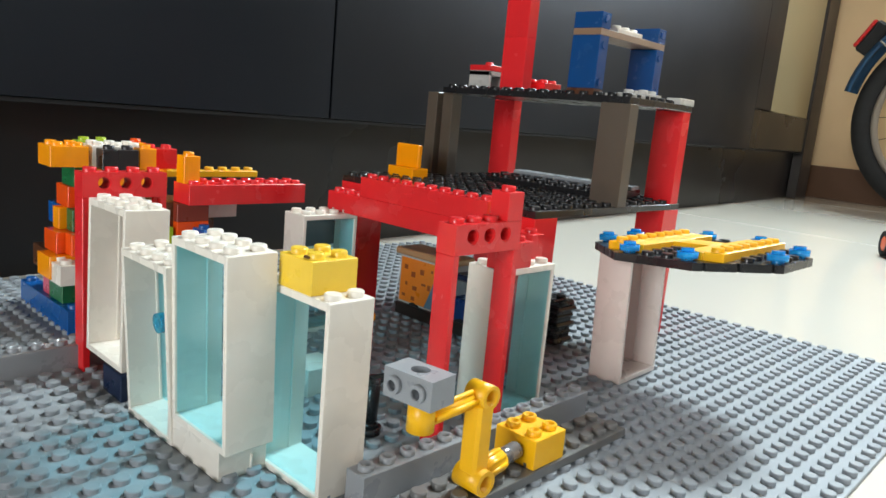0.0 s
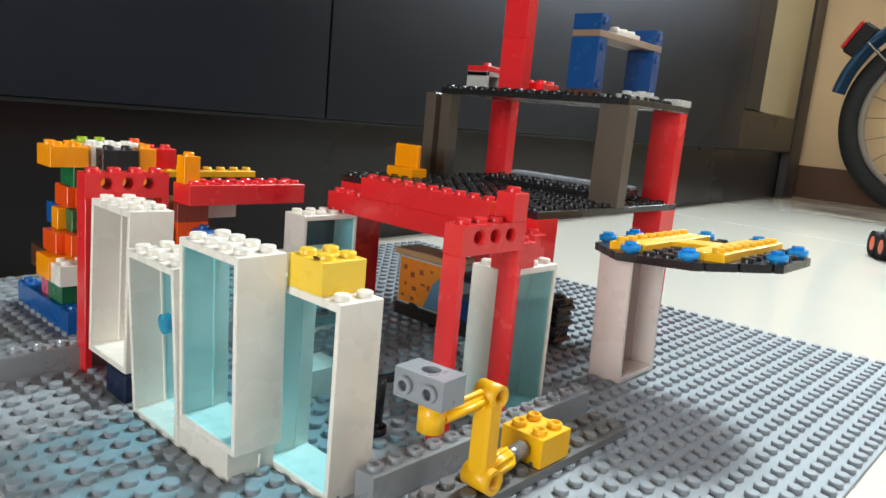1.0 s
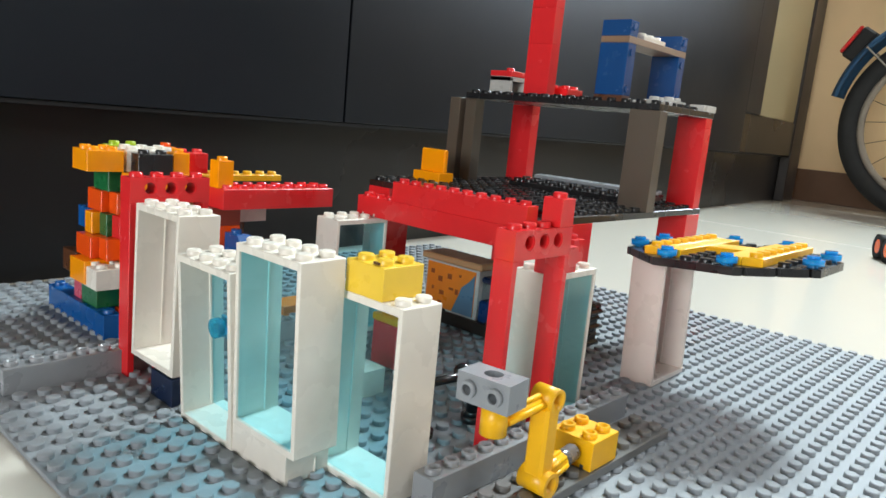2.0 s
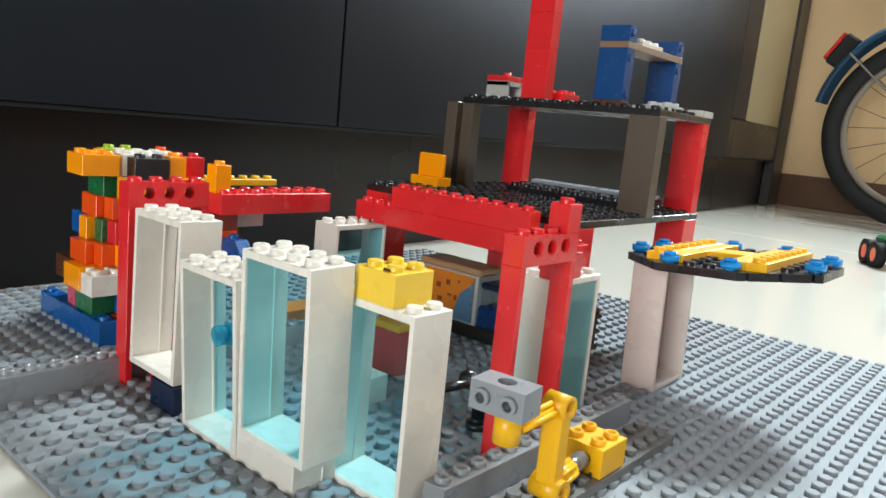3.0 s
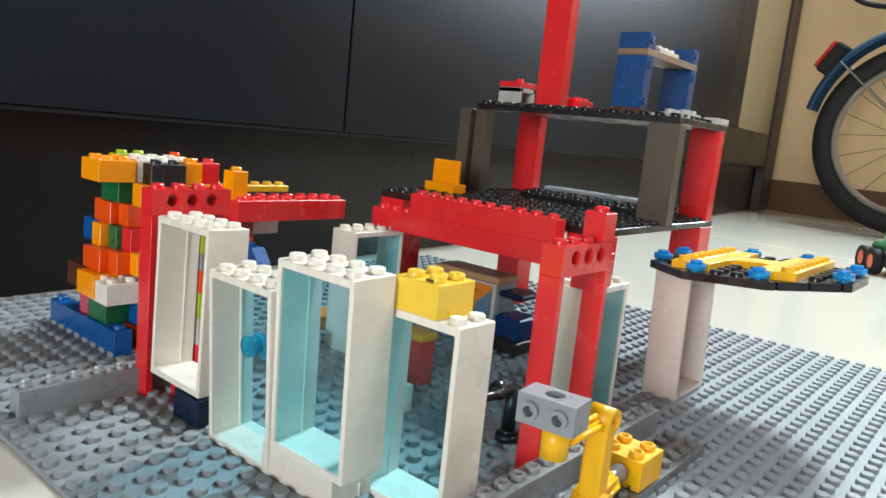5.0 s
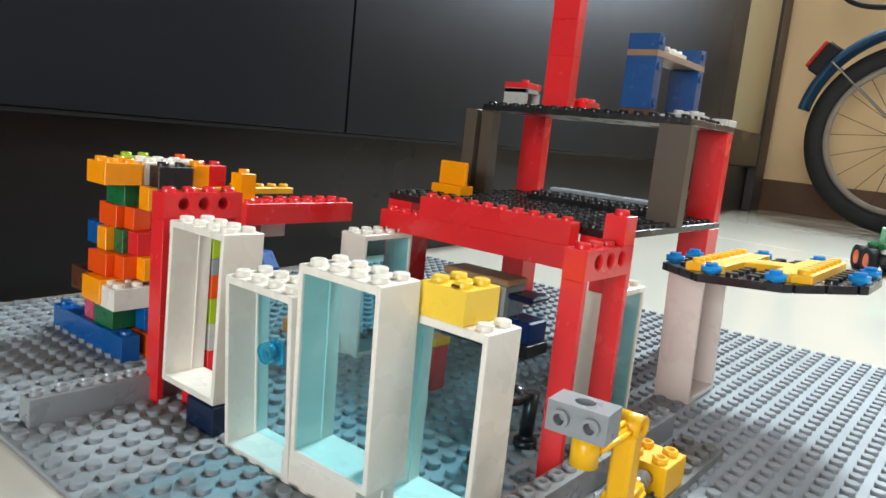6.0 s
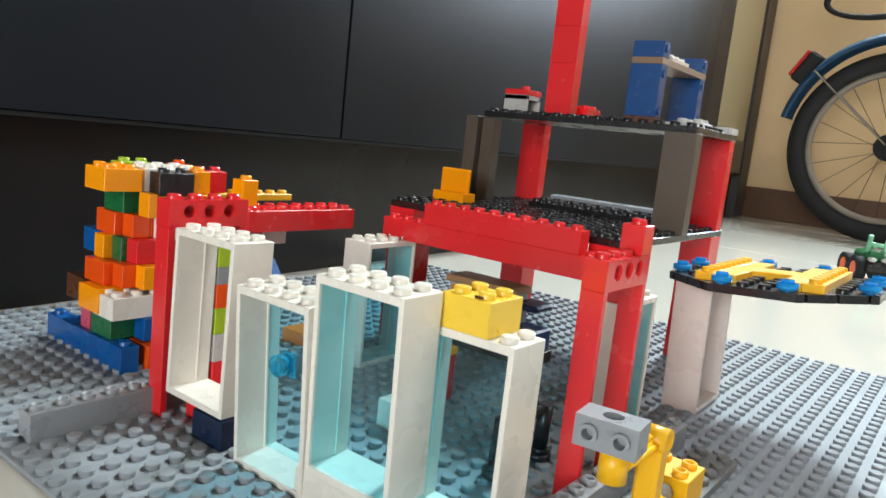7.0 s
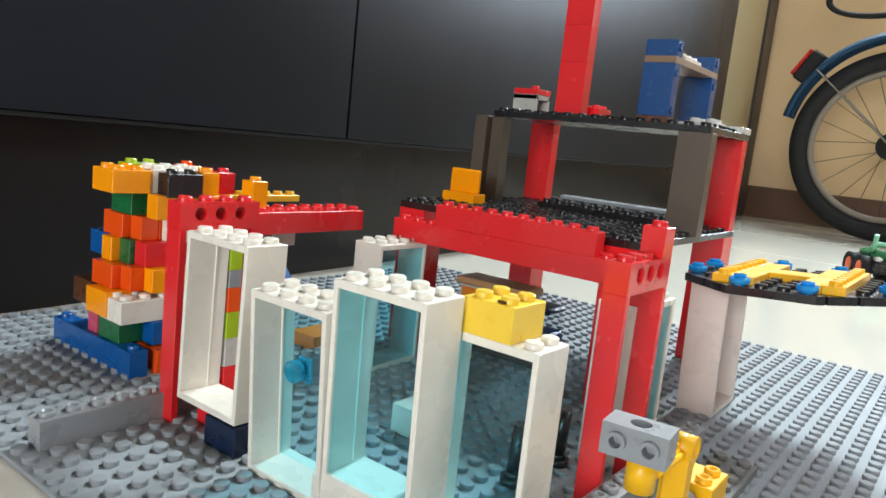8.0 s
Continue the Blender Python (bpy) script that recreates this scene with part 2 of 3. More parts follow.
def holed_bm(n, h=1.2):
    """A brick 1 wide (x) and n long (y) with round holes through its width between the studs."""
    bm = bmesh.new()
    seg, r, ro, zc = 24, 0.275, 0.33, 0.70
    x0, x1, z0, z1 = G, 1 - G, 0.004, h
    ys = [G, 0.5] + [k + 0.5 for k in range(1, n)] + [n - G]

    def quad(p):
        bm.faces.new([bm.verts.new(v) for v in p])

    for side, x in ((-1, x0), (1, x1)):
        for a, b in zip(ys, ys[1:]):
            if b - a < 0.9:
                q = [(x, a, z0), (x, b, z0), (x, b, z1), (x, a, z1)]
                quad(q if side > 0 else q[::-1])
                continue
            yc = (a + b) / 2
            outer, inner = [], []
            for i in range(seg):
                t = 2 * math.pi * i / seg + math.pi / seg
                c, s = math.cos(t), math.sin(t)
                k = min((b - a) / 2 / max(abs(c), 1e-6), (z1 - zc if s > 0 else zc - z0) / max(abs(s), 1e-6))
                outer.append((x, yc + k * c, zc + k * s))
                inner.append((c, s))
            lo = [bm.verts.new(v) for v in outer]
            l1 = [bm.verts.new((x, yc + ro * c, zc + ro * s)) for c, s in inner]
            l2 = [bm.verts.new((x - side * 0.05, yc + ro * c, zc + ro * s)) for c, s in inner]
            l3 = [bm.verts.new((x - side * 0.05, yc + r * c, zc + r * s)) for c, s in inner]
            l4 = [bm.verts.new((0.5, yc + r * c, zc + r * s)) for c, s in inner]
            for p, q in ((lo, l1), (l1, l2), (l2, l3), (l3, l4)):
                for i in range(seg):
                    f = (p[i], p[(i + 1) % seg], q[(i + 1) % seg], q[i])
                    bm.faces.new(f if side > 0 else f[::-1])
            # the corners that the ring leaves open
            for cy, cz in ((a, z0), (b, z0), (b, z1), (a, z1)):
                near = sorted(range(seg), key=lambda i: (outer[i][1] - cy) ** 2 + (outer[i][2] - cz) ** 2)[:2]
                bm.faces.new((lo[near[0]], lo[near[1]], bm.verts.new((x, cy, cz))))
    quad([(x0, G, z1), (x1, G, z1), (x1, n - G, z1), (x0, n - G, z1)])
    quad([(x0, n - G, z0), (x1, n - G, z0), (x1, G, z0), (x0, G, z0)])
    quad([(x0, G, z0), (x1, G, z0), (x1, G, z1), (x0, G, z1)])
    quad([(x1, n - G, z0), (x0, n - G, z0), (x0, n - G, z1), (x1, n - G, z1)])
    bmesh.ops.remove_doubles(bm, verts=bm.verts, dist=0.002)
    studs(bm, 1, n, h)
    bmesh.ops.recalc_face_normals(bm, faces=bm.faces)
    return bm


def hole_cell(bm, place, lu, lv, cu, cv, r, depth, seg=24):
    """A rectangle lu x lv with a round blind hole; place(u, v, d) gives the point d deep under (u, v)."""
    outer, ring = [], []
    for i in range(seg):
        t = 2 * math.pi * (i + 0.5) / seg
        c, q = math.cos(t), math.sin(t)
        k = min((lu - cu if c > 0 else cu) / max(abs(c), 1e-6), (lv - cv if q > 0 else cv) / max(abs(q), 1e-6))
        outer.append((cu + k * c, cv + k * q))
        ring.append((cu + r * c, cv + r * q))
    lo = [bm.verts.new(place(u, v, 0)) for u, v in outer]
    li = [bm.verts.new(place(u, v, 0)) for u, v in ring]
    ld = [bm.verts.new(place(u, v, depth)) for u, v in ring]
    for p, q in ((lo, li), (li, ld)):
        for i in range(seg):
            bm.faces.new((p[i], p[(i + 1) % seg], q[(i + 1) % seg], q[i]))
    bm.faces.new(ld)
    for u, v in ((0, 0), (lu, 0), (lu, lv), (0, lv)):
        near = sorted(range(seg), key=lambda i: (outer[i][0] - u) ** 2 + (outer[i][1] - v) ** 2)[:2]
        bm.faces.new((lo[near[0]], lo[near[1]], bm.verts.new(place(u, v, 0))))


# ---- room ----
def slab(name, x0, x1, y0, y1, z0, z1, material, label, category, kind="structure", bevel=0.0):
    bm = bmesh.new()
    box(bm, x0 / S, x1 / S, y0 / S, y1 / S, z0 / S, z1 / S, bevel)
    return tagged(finish(name, bm, material), label, category, "", kind)


def wall_with_openings(name, axis, at0, at1, u0, u1, holes, material, label):
    """A wall between at0 and at1 across its axis; holes (u from, u to, z from, z to) lie one over the other."""
    bm = bmesh.new()
    solid, z = [], FLOOR
    for a, b, c, d in holes:
        solid += [(u0, u1, z, c), (u0, a, c, d), (b, u1, c, d)]
        z = d
    for p0, p1, q0, q1 in solid + [(u0, u1, z, ROOM_Z)]:
        if axis == "y":
            box(bm, p0 / S, p1 / S, at0 / S, at1 / S, q0 / S, q1 / S, 0)
        else:
            box(bm, at0 / S, at1 / S, p0 / S, p1 / S, q0 / S, q1 / S, 0)
    return tagged(finish(name, bm, material), label, "wall", "", "structure")


def floor_tiles():
    ob = slab("floor", ROOM_X0 - 0.1, ROOM_X1 + 0.1, ROOM_Y0 - 0.1, ROOM_Y1 + 0.1, FLOOR - 0.05, FLOOR - 0.0008, GROUT, "glossy cream tiled floor of the room", "floor")
    size, joint = 0.6, 0.002
    bm = bmesh.new()
    box(bm, joint / 2 / S, (size - joint / 2) / S, joint / 2 / S, (size - joint / 2) / S, (FLOOR - 0.006) / S, FLOOR / S, 0.08)
    first = finish("tile", bm, TILE, ob)
    x = -0.93
    k = 0
    while x < ROOM_X1:
        y = -2.05
        while y < ROOM_Y1:
            t = first if k == 0 else new("tile", first.data)
            t.parent = ob
            t.matrix_basis = pose(x, y, 0)
            k += 1
            y += size
        x += size


floor_tiles()
slab("ceiling", ROOM_X0 - 0.1, ROOM_X1 + 0.1, ROOM_Y0 - 0.1, ROOM_Y1 + 0.1, ROOM_Z, ROOM_Z + 0.1, CEIL, "white painted ceiling of the room", "ceiling")
wall_with_openings("wall_far", "y", ROOM_Y1, ROOM_Y1 + 0.12, ROOM_X0 - 0.1, ROOM_X1 + 0.1, ((0.13, 0.45, 0.55, 0.90), (-0.72, 0.22, 1.12, 2.36)), WALL, "warm beige painted wall behind the bicycle")
wall_with_openings("wall_rear", "y", ROOM_Y0 - 0.12, ROOM_Y0, ROOM_X0 - 0.1, ROOM_X1 + 0.1, ((0.24, 0.96, 0.07, 0.85),), PAINT, "plain painted wall behind the viewer")
# unseen wall; its opening only lets the added side fill in
wall_with_openings("wall_right", "x", ROOM_X1, ROOM_X1 + 0.12, ROOM_Y0, ROOM_Y1, ((0.28, 1.22, 1.18, 2.12),), SIDEPAINT, "plain grey side wall out of view, opened for the added fill lamp")
slab("wall_left", ROOM_X0 - 0.12, ROOM_X0, ROOM_Y0, ROOM_Y1, FLOOR, ROOM_Z, PAINT, "plain painted wall behind the cabinet", "wall")
slab("skirting", -0.31, ROOM_X1, ROOM_Y1 - 0.012, ROOM_Y1, FLOOR, 0.0715, SKIRT, "dark brown tiled skirting along the beige wall", "skirting", bevel=0.2)


def cabinet():
    """Doors in the plane x = 0 of its own; the plinth stands back under them."""
    t = thing("cabinet", "tall dark laminate cabinet with flat doors on a plinth", "cabinet", "", (-0.159 / S, 0.277 / S, 0), math.degrees(math.atan(0.068)))
    back, near, end, foot = -55.0, -190.0, 121.0, FLOOR / S
    bm = bmesh.new()
    box(bm, back, -2.4, near, 178.0, 12.4, 230, 0.1)
    part("body", bm, DARKWOOD, t)
    bm = bmesh.new()
    box(bm, back, -2.6, near, 177.6, foot, 12.0, 0.03)
    part("plinth", bm, PLINTH, t, "glossy near-black plinth set back under the doors")
    # thin strip drawn for the light that catches the doors' lower edge
    bm = bmesh.new()
    box(bm, -2.6, -0.2, near, 177.8, 12.01, 12.32, 0.02)
    part("edge_strip", bm, STRIP, t, "thin paler strip standing for the lit bottom edge of the doors")
    edges = [near, -95.0, -0.2, end]
    for a, b in zip(edges, edges[1:]):
        bm = bmesh.new()
        box(bm, -2.3, 0, a + 0.12, b - 0.12, 12.36, 228, 0.05)
        part("door", bm, CABINET, t)
    # the end bay: a frame with a cream panel over a dark base
    bm = bmesh.new()
    box(bm, -2.3, -0.2, 121.2, 167.0, 12.36, 21.1, 0.15)
    part("base_panel", bm, PLINTH, t)
    bm = bmesh.new()
    box(bm, -2.3, -0.1, 121.2, 132.9, 21.2, 228, 0.15)
    part("stile", bm, CABINET, t)
    bm = bmesh.new()
    box(bm, -2.3, -0.6, 133.0, 167.0, 21.2, 228, 0.1)
    part("inset_panel", bm, CREAM, t, "cream inset panel")
    bm = bmesh.new()
    box(bm, -2.5, 0.1, 167.1, 177.7, foot, 228, 0.2)
    part("post", bm, DARKWOOD, t, "dark brown end post")


cabinet()

# ---- the large studded baseplate ----
def baseplate():
    t = thing("baseplate", "large grey studded toy baseplate lying on the floor", "baseplate")
    bm = bmesh.new()
    box(bm, -19.5 + 0.02, 28.5 - 0.02, -0.5 + 0.02, 47.5 - 0.02, FLOOR / S + 0.005, 0.0, 0.03)
    part("plate", bm, PLATE, t)
    verts, faces, seg = [], [], 16
    prof = ((0.3, 0.0), (0.3, 0.185), (0.265, 0.22))
    cs = [(math.cos(2 * math.pi * i / seg), math.sin(2 * math.pi * i / seg)) for i in range(seg)]
    for i in range(-19, 29):
        for j in range(0, 48):
            o = len(verts)
            for r, h in prof:
                verts += [((i + r * c) * S, (j + r * s) * S, h * S) for c, s in cs]
            for k in range(2):
                faces += [(o + k * seg + q, o + k * seg + (q + 1) % seg, o + (k + 1) * seg + (q + 1) % seg, o + (k + 1) * seg + q) for q in range(seg)]
            faces.append(tuple(o + 2 * seg + q for q in range(seg)))
    me = bpy.data.meshes.new("studs")
    me.from_pydata(verts, [], faces)
    me.materials.append(PLATE)
    ob = new("studs", me)
    ob.parent = t
    tagged(ob, "rows of low round grey studs", "", "", "stuff")


baseplate()


# ---- beams, plate ----
def beam(x, y, n):
    t = thing("studded_beam", "long grey toy beam with hollow studs on the baseplate", "toy beam", "grey beams", (x, y, 0))
    part("beam", brick_bm(1, n, 1.2, hollow=True), GREY, t)


beam(16.5, 8.5, 14)
beam(-1.5, 0.5, 16)

t = thing("flat_plate", "dark grey two-wide toy plate under the yellow brick", "toy plate", "", (18.2, 9.5, 0.22))
part("plate", brick_bm(2, 12, 0.4), DARKGREY, t)
t = thing("yellow_brick", "yellow two-by-two toy brick on the grey plate", "toy brick", "", (18.12, 14.7, 0.63))
part("brick", brick_bm(2, 2, 1.2, hollow=True), YELLOW, t)


# ---- white door frames ----
def frame_body(parent, material, pane=None, pane_y=0.12, height=7.2):
    """A frame four wide (x), two deep (y), standing at the origin."""
    wt, top, bot = 0.22, 0.3, 0.28
    bm = bmesh.new()
    loops = []
    for y in (G, 2 - G):
        for x0, x1, z0, z1 in ((G, 4 - G, 0.004, height), (wt, 4 - wt, bot, height - top)):
            loops.append([bm.verts.new(p) for p in ((x0, y, z0), (x1, y, z0), (x1, y, z1), (x0, y, z1))])
    fo, fi, bo, bi = loops
    for p, q in ((fo, fi), (bi, bo), (bo, fo), (fi, bi)):
        for i in range(4):
            bm.faces.new((p[i], p[(i + 1) % 4], q[(i + 1) % 4], q[i]))
    bmesh.ops.recalc_face_normals(bm, faces=bm.faces)
    bmesh.ops.bevel(bm, geom=[e for e in bm.edges if e.calc_face_angle(0) > 0.5], offset=0.03, segments=1, affect="EDGES")
    studs(bm, 4, 2, height)
    part("frame", bm, material, parent)
    # thin ribs against which a pane closes
    for a, b in ((wt - 0.01, wt + 0.05), (4 - wt - 0.05, 4 - wt + 0.01)):
        bm = bmesh.new()
        box(bm, a, b, 1.3, 1.4, bot, height - top, 0.015)
        part("rib", bm, material, parent)
    if pane:
        bm = bmesh.new()
        box(bm, wt + 0.02, 4 - wt - 0.02, pane_y, pane_y + 0.13, bot + 0.03, height - top - 0.03, 0.02)
        return part("pane", bm, pane, parent, "clear light blue pane")


def door_frame(label, at, material=WHITE, pane=None, pane_y=0.1, turn=0.0, lean=(0, 0)):
    t = thing("door_frame", label, "toy door frame", "toy door frames", at, turn, lean)
    return t, frame_body(t, material, pane, pane_y)


door_frame("white toy door frame with light blue pane and yellow brick on top", (12.3, 7.5, 0), pane=CYAN)
t = thing("yellow_brick", "pale yellow two-by-two toy brick on a door frame", "toy brick", "", (13.25, 7.5, 7.2))
part("brick", brick_bm(2, 2, 1.2), PALEYELLOW, t)
bm = bmesh.new()
box(bm, 1.22, 1.56, 0.17, 0.26, 1.205, 1.3, 0.02)
part("chip", bm, BROWN, t, "dark chipped mark on one stud")
door_frame("white toy door frame with blue pane raised on a white brick", (9.5, 5.5, 1.2), pane=CYAN, lean=(1.4, 0))
t = thing("white_brick", "white two-by-four toy brick under a door frame", "toy brick", "", (9.0, 5.55, 0))
part("brick", brick_bm(4, 2, 1.2, top=False), WHITE, t)
fr, pane = door_frame("white toy door frame leaning forward with round blue handle", (5.5, 5.5, 0), pane=CYAN, pane_y=1.42, lean=(3.0, 0))
bm = bmesh.new()
tube(bm, (1.55, 1.35, 4.25), (1.55, 0.95, 4.25), 0.16, 16)
ring_pipe(bm, (1.55, 1.02, 4.25), (1.55, 0.72, 4.25), 0.42, 0.2, 24)
tube(bm, (1.55, 0.98, 4.25), (1.55, 0.8, 4.25), 0.21, 20)
box(bm, 1.25, 2.0, 1.24, 1.36, 3.7, 4.7, 0.04)
part("handle", bm, KNOBBLUE, fr, "clear blue round knob")
door_frame("empty white toy door frame standing on a navy brick", (0.35, 5.65, 1.3), lean=(-1.0, 0))
t = thing("navy_brick", "dark navy two-by-two toy brick under a door frame", "toy brick", "", (2.5, 5.6, 0))
part("brick", brick_bm(2, 2, 1.25, top=False), NAVY, t)
t = thing("red_plate", "red toy brick at the foot of the gate", "toy brick", "", (0.5, 6.6, 0))
part("brick", brick_bm(2, 2, 0.8, top=False), RED, t)
door_frame("white toy door frame with light blue pane by the far posts", (0.5, 17.6, 0), pane=CYAN, turn=90)
door_frame("white toy door frame with greenish blue pane behind the gate", (15.5, 17.4, 0), pane=CYAN, turn=90)
door_frame("pinkish white toy door frame holding up the landing deck", (16.35, 27.6, 0), PINKWHITE, turn=90, lean=(-1.4, -1.3))


# ---- red gates ----
def gate(label, x, y):
    t = thing("toy_gate", label, "toy gate", "red toy gates", (x, y, 0))
    part("lintel", holed_bm(4), RED, t, "red lintel brick with three round holes", pose(0, 0, 8.4 * S))
    for j in (0.0, 3.65):
        bm = bmesh.new()
        box(bm, G, 1 - G, j + G, j + 0.35 - G, 0.004, 8.396, 0.025)
        part("post", bm, RED, t)
    return t


gate("red toy gate of two posts and a holed lintel", -0.9, 5.6)
g = gate("red toy gate with a single brick on its lintel", 15.5, 13.1)
brick(g, RED, 0, 3, 9.6, 1, 1)
t = thing("red_brick", "red toy brick on top of a door frame", "toy brick", "", (14.5, 17.45, 7.2))
part("brick", brick_bm(1, 2, 1.2), RED, t)

# ---- the red cross wall ----
t = thing("red_beam_wall", "red toy wall of two long stacked beams", "toy wall")
brick(t, RED, -1.6, 20.8, 7.2, 16, 1, 1.2, "lower_beam")
brick(t, RED, 1.45, 20.8, 8.4, 10, 1, 1.2, "upper_beam")


# ---- the tower ----
DX, DY = 0.3, -1.4
t = thing("toy_tower", "toy tower of two black decks on red and grey posts", "toy tower", "", (DX, DY, 0))
for x, y in ((-3.5, 24.5), (10.5, 24.5), (-3.5, 38.5), (10.5, 38.5)):
    brick(t, RED, x, y, 0, 2, 2, 8.8, "post", top=False)
part("deck", brick_bm(16, 16, 0.4), BLACK, t, "black studded lower deck", pose(-3.5 * S, 24.5 * S, 8.8 * S))
part("deck", brick_bm(15, 8, 0.4), BLACK, t, "black studded upper deck", pose(-2.45 * S, 32.2 * S, 15.2 * S))
brick(t, TANGREY, 10.7, 32.1, 9.2, 2, 1, 6.0, "panel_post", top=False)
brick(t, TANGREY, -3.9, 32.2, 9.2, 1, 1, 6.0, "panel_post", top=False)
brick(t, TANGREY, -2.75, 32.6, 9.2, 1, 1, 6.0, "panel_post", top=False)
brick(t, RED, 10.5, 39.2, 9.2, 2, 1, 6.0, "post", top=False)
brick(t, RED, -3.6, 39.4, 9.2, 2, 1, 6.0, "post", top=False)
for z, h in ((0, 3.6), (3.6, 2.4), (6.0, 3.6)):
    brick(t, RED, 1.35, 33.85, 15.6 + z, 2, 1, h, "column_brick", top=z == 6.0)

t = thing("orange_chair", "orange toy chair with tall back on the lower deck", "toy chair", "", (-2.4, 26.5, 9.2))
bm = bmesh.new()
box(bm, -0.2, 2.3, 0.03, 1.5, 0.0, 0.75, 0.06)
part("seat", bm, ORANGE, t)
bm = bmesh.new()
box(bm, 0.0, 2.25, 0.5, 0.9, 0.7, 2.3, 0.1)
part("backrest", bm, ORANGE, t)

t = thing("black_ramp", "raised black studded toy plate on the lower deck", "toy plate", "", (1.3, 32.4, 9.3), 0, (4, 0))
part("plate", brick_bm(10, 4, 0.4, skip=[(i, 2) for i in range(10)]), BLACK, t)
bm = bmesh.new()
box(bm, 0.1, 9.9, 3.0, 3.9, 0.4, 0.62, 0.03)
part("tile_strip", bm, GREY, t, "smooth grey strip")
bm = bmesh.new()
box(bm, 0.3, 9.7, 0.3, 3.7, -0.12, 0.0, 0.03)
part("support", bm, BLACK, t)

t = thing("grey_block", "light grey toy arch with red plate on the upper deck", "toy brick", "", (-2.9, 34.25, 15.6))
bm = bmesh.new()
box(bm, 0.02, 1.98, 0.02, 0.3, 0, 1.5, 0.03)
box(bm, 0.02, 1.98, 1.7, 1.98, 0, 1.5, 0.03)
box(bm, 0.02, 1.98, 0.02, 1.98, 1.15, 1.49, 0.03)
part("arch", bm, LIGHTGREY, t)
brick(t, RED, 0, 0, 1.5, 2, 2, 0.4, "plate", skip=((0, 0), (1, 1), (0, 1)))
t = thing("red_brick", "low red toy brick beside the red column", "toy brick", "", (1.85, 34.7, 15.6))
part("brick", brick_bm(2, 2, 0.85), RED, t)


def blue_stack():
    t = thing("blue_counter", "blue toy bricks joined by a tan plate on the upper deck", "toy bricks", "", (8.0, 31.35, 15.6))
    for y in (0, 7):
        brick(t, BROWN, 0, y, 0, 2, 1, 0.4, "foot_plate", top=False)
        brick(t, DEEPBLUE, 0, y, 0.4, 2, 1, 3.15, "block", top=False)
        brick(t, DEEPBLUE, 0, y, 3.95, 2, 1, 0.95, "block", top=False)
        for z in (0.8, 3.0, 4.5):
            bm = bmesh.new()
            tube(bm, (1.98, y + 0.5, z), (2.08, y + 0.5, z), 0.24, 16)
            part("side_stud", bm, DEEPBLUE, t)
    brick(t, SHELFTAN, 0, 0, 3.55, 2, 8, 0.4, "shelf_plate", top=False)
    brick(t, WHITE, 0.6, 2.6, 3.95, 1, 3, 0.35, "tile", top=True)


blue_stack()
t = thing("grey_tiles", "light grey toy plates lying on the upper deck", "toy plate", "", (9.95, 31.4, 15.6))
brick(t, LIGHTGREY, 0.6, 0.3, 0, 2, 2, 0.2, "tile", top=False)
brick(t, LIGHTGREY, 0.2, 2.4, 0.0, 2, 2, 0.4, "plate")
t = thing("corner_tile", "light grey smooth toy tile at the deck corner", "toy tile", "", (11.85, 37.0, 15.6))
part("tile", brick_bm(1, 2, 0.4, top=False), LIGHTGREY, t)


# ---- landing deck ----
def landing_deck():
    t = thing("landing_deck", "black octagonal toy landing deck with yellow letter shape", "toy plate", "", (13.75, 24.6, 7.12), 0, (0, -4.4))
    n, c, w, d = 10, 3, 0.07, 0.2

    def edge(a, b, slots):
        """Points from a towards b, with narrow slots cut into the edge."""
        a, b = Vector(a), Vector(b)
        along = (b - a).normalized()
        inn = Vector((-along.y, along.x))
        pts = [a]
        for k in slots:
            m = a.lerp(b, k)
            pts += [m - along * w, m - along * w + inn * d, m + along * w + inn * d, m + along * w]
        return pts

    ring = []
    cs = [(c, 0), (n - c, 0), (n, c), (n, n - c), (n - c, n), (c, n), (0, n - c), (0, c)]
    for i in range(8):
        ring += edge(cs[i], cs[(i + 1) % 8], (0.12, 0.5, 0.88) if i % 2 else ())
    bm = bmesh.new()
    lo = [bm.verts.new((p[0], p[1], 0)) for p in ring]
    hi = [bm.verts.new((p[0], p[1], 0.4)) for p in ring]
    bm.faces.new(lo[::-1])
    bm.faces.new(hi)
    for i in range(len(ring)):
        k = (i + 1) % len(ring)
        bm.faces.new((lo[i], lo[k], hi[k], hi[i]))
    for i in range(n):
        for j in range(n):
            x, y = i + 0.5, j + 0.5
            if min(x, n - x) + min(y, n - y) > c + 0.2:
                stud(bm, x, y, 0.4, 14)
    part("deck", bm, BLACK, t)
    z = 0.4
    for x, flat in ((2, 3), (7, 6)):
        brick(t, YELLOW, x, 1, z, 1, 8, 0.42, "letter_bar")
        brick(t, YELLOW, flat, 1, z, 1, 8, 0.4, "letter_bar", top=False)
    brick(t, YELLOW, 4, 4, z, 2, 2, 0.4, "letter_crossbar", top=False)
    for x, y in ((0.5, 3.5), (0.5, 6.5), (3.5, 0.5), (6.5, 0.5), (9.5, 3.5), (9.5, 6.5), (3.5, 9.5), (6.5, 9.5)):
        bm = bmesh.new()
        tube(bm, (x, y, z), (x, y, z + 0.12), 0.3, 18)
        tube(bm, (x, y, z + 0.12), (x, y, z + 0.42), 0.49, 24)
        tube(bm, (x, y, z + 0.42), (x, y, z + 0.58), 0.3, 18)
        part("lamp", bm, LAMPBLUE, t, "clear blue round light")


landing_deck()


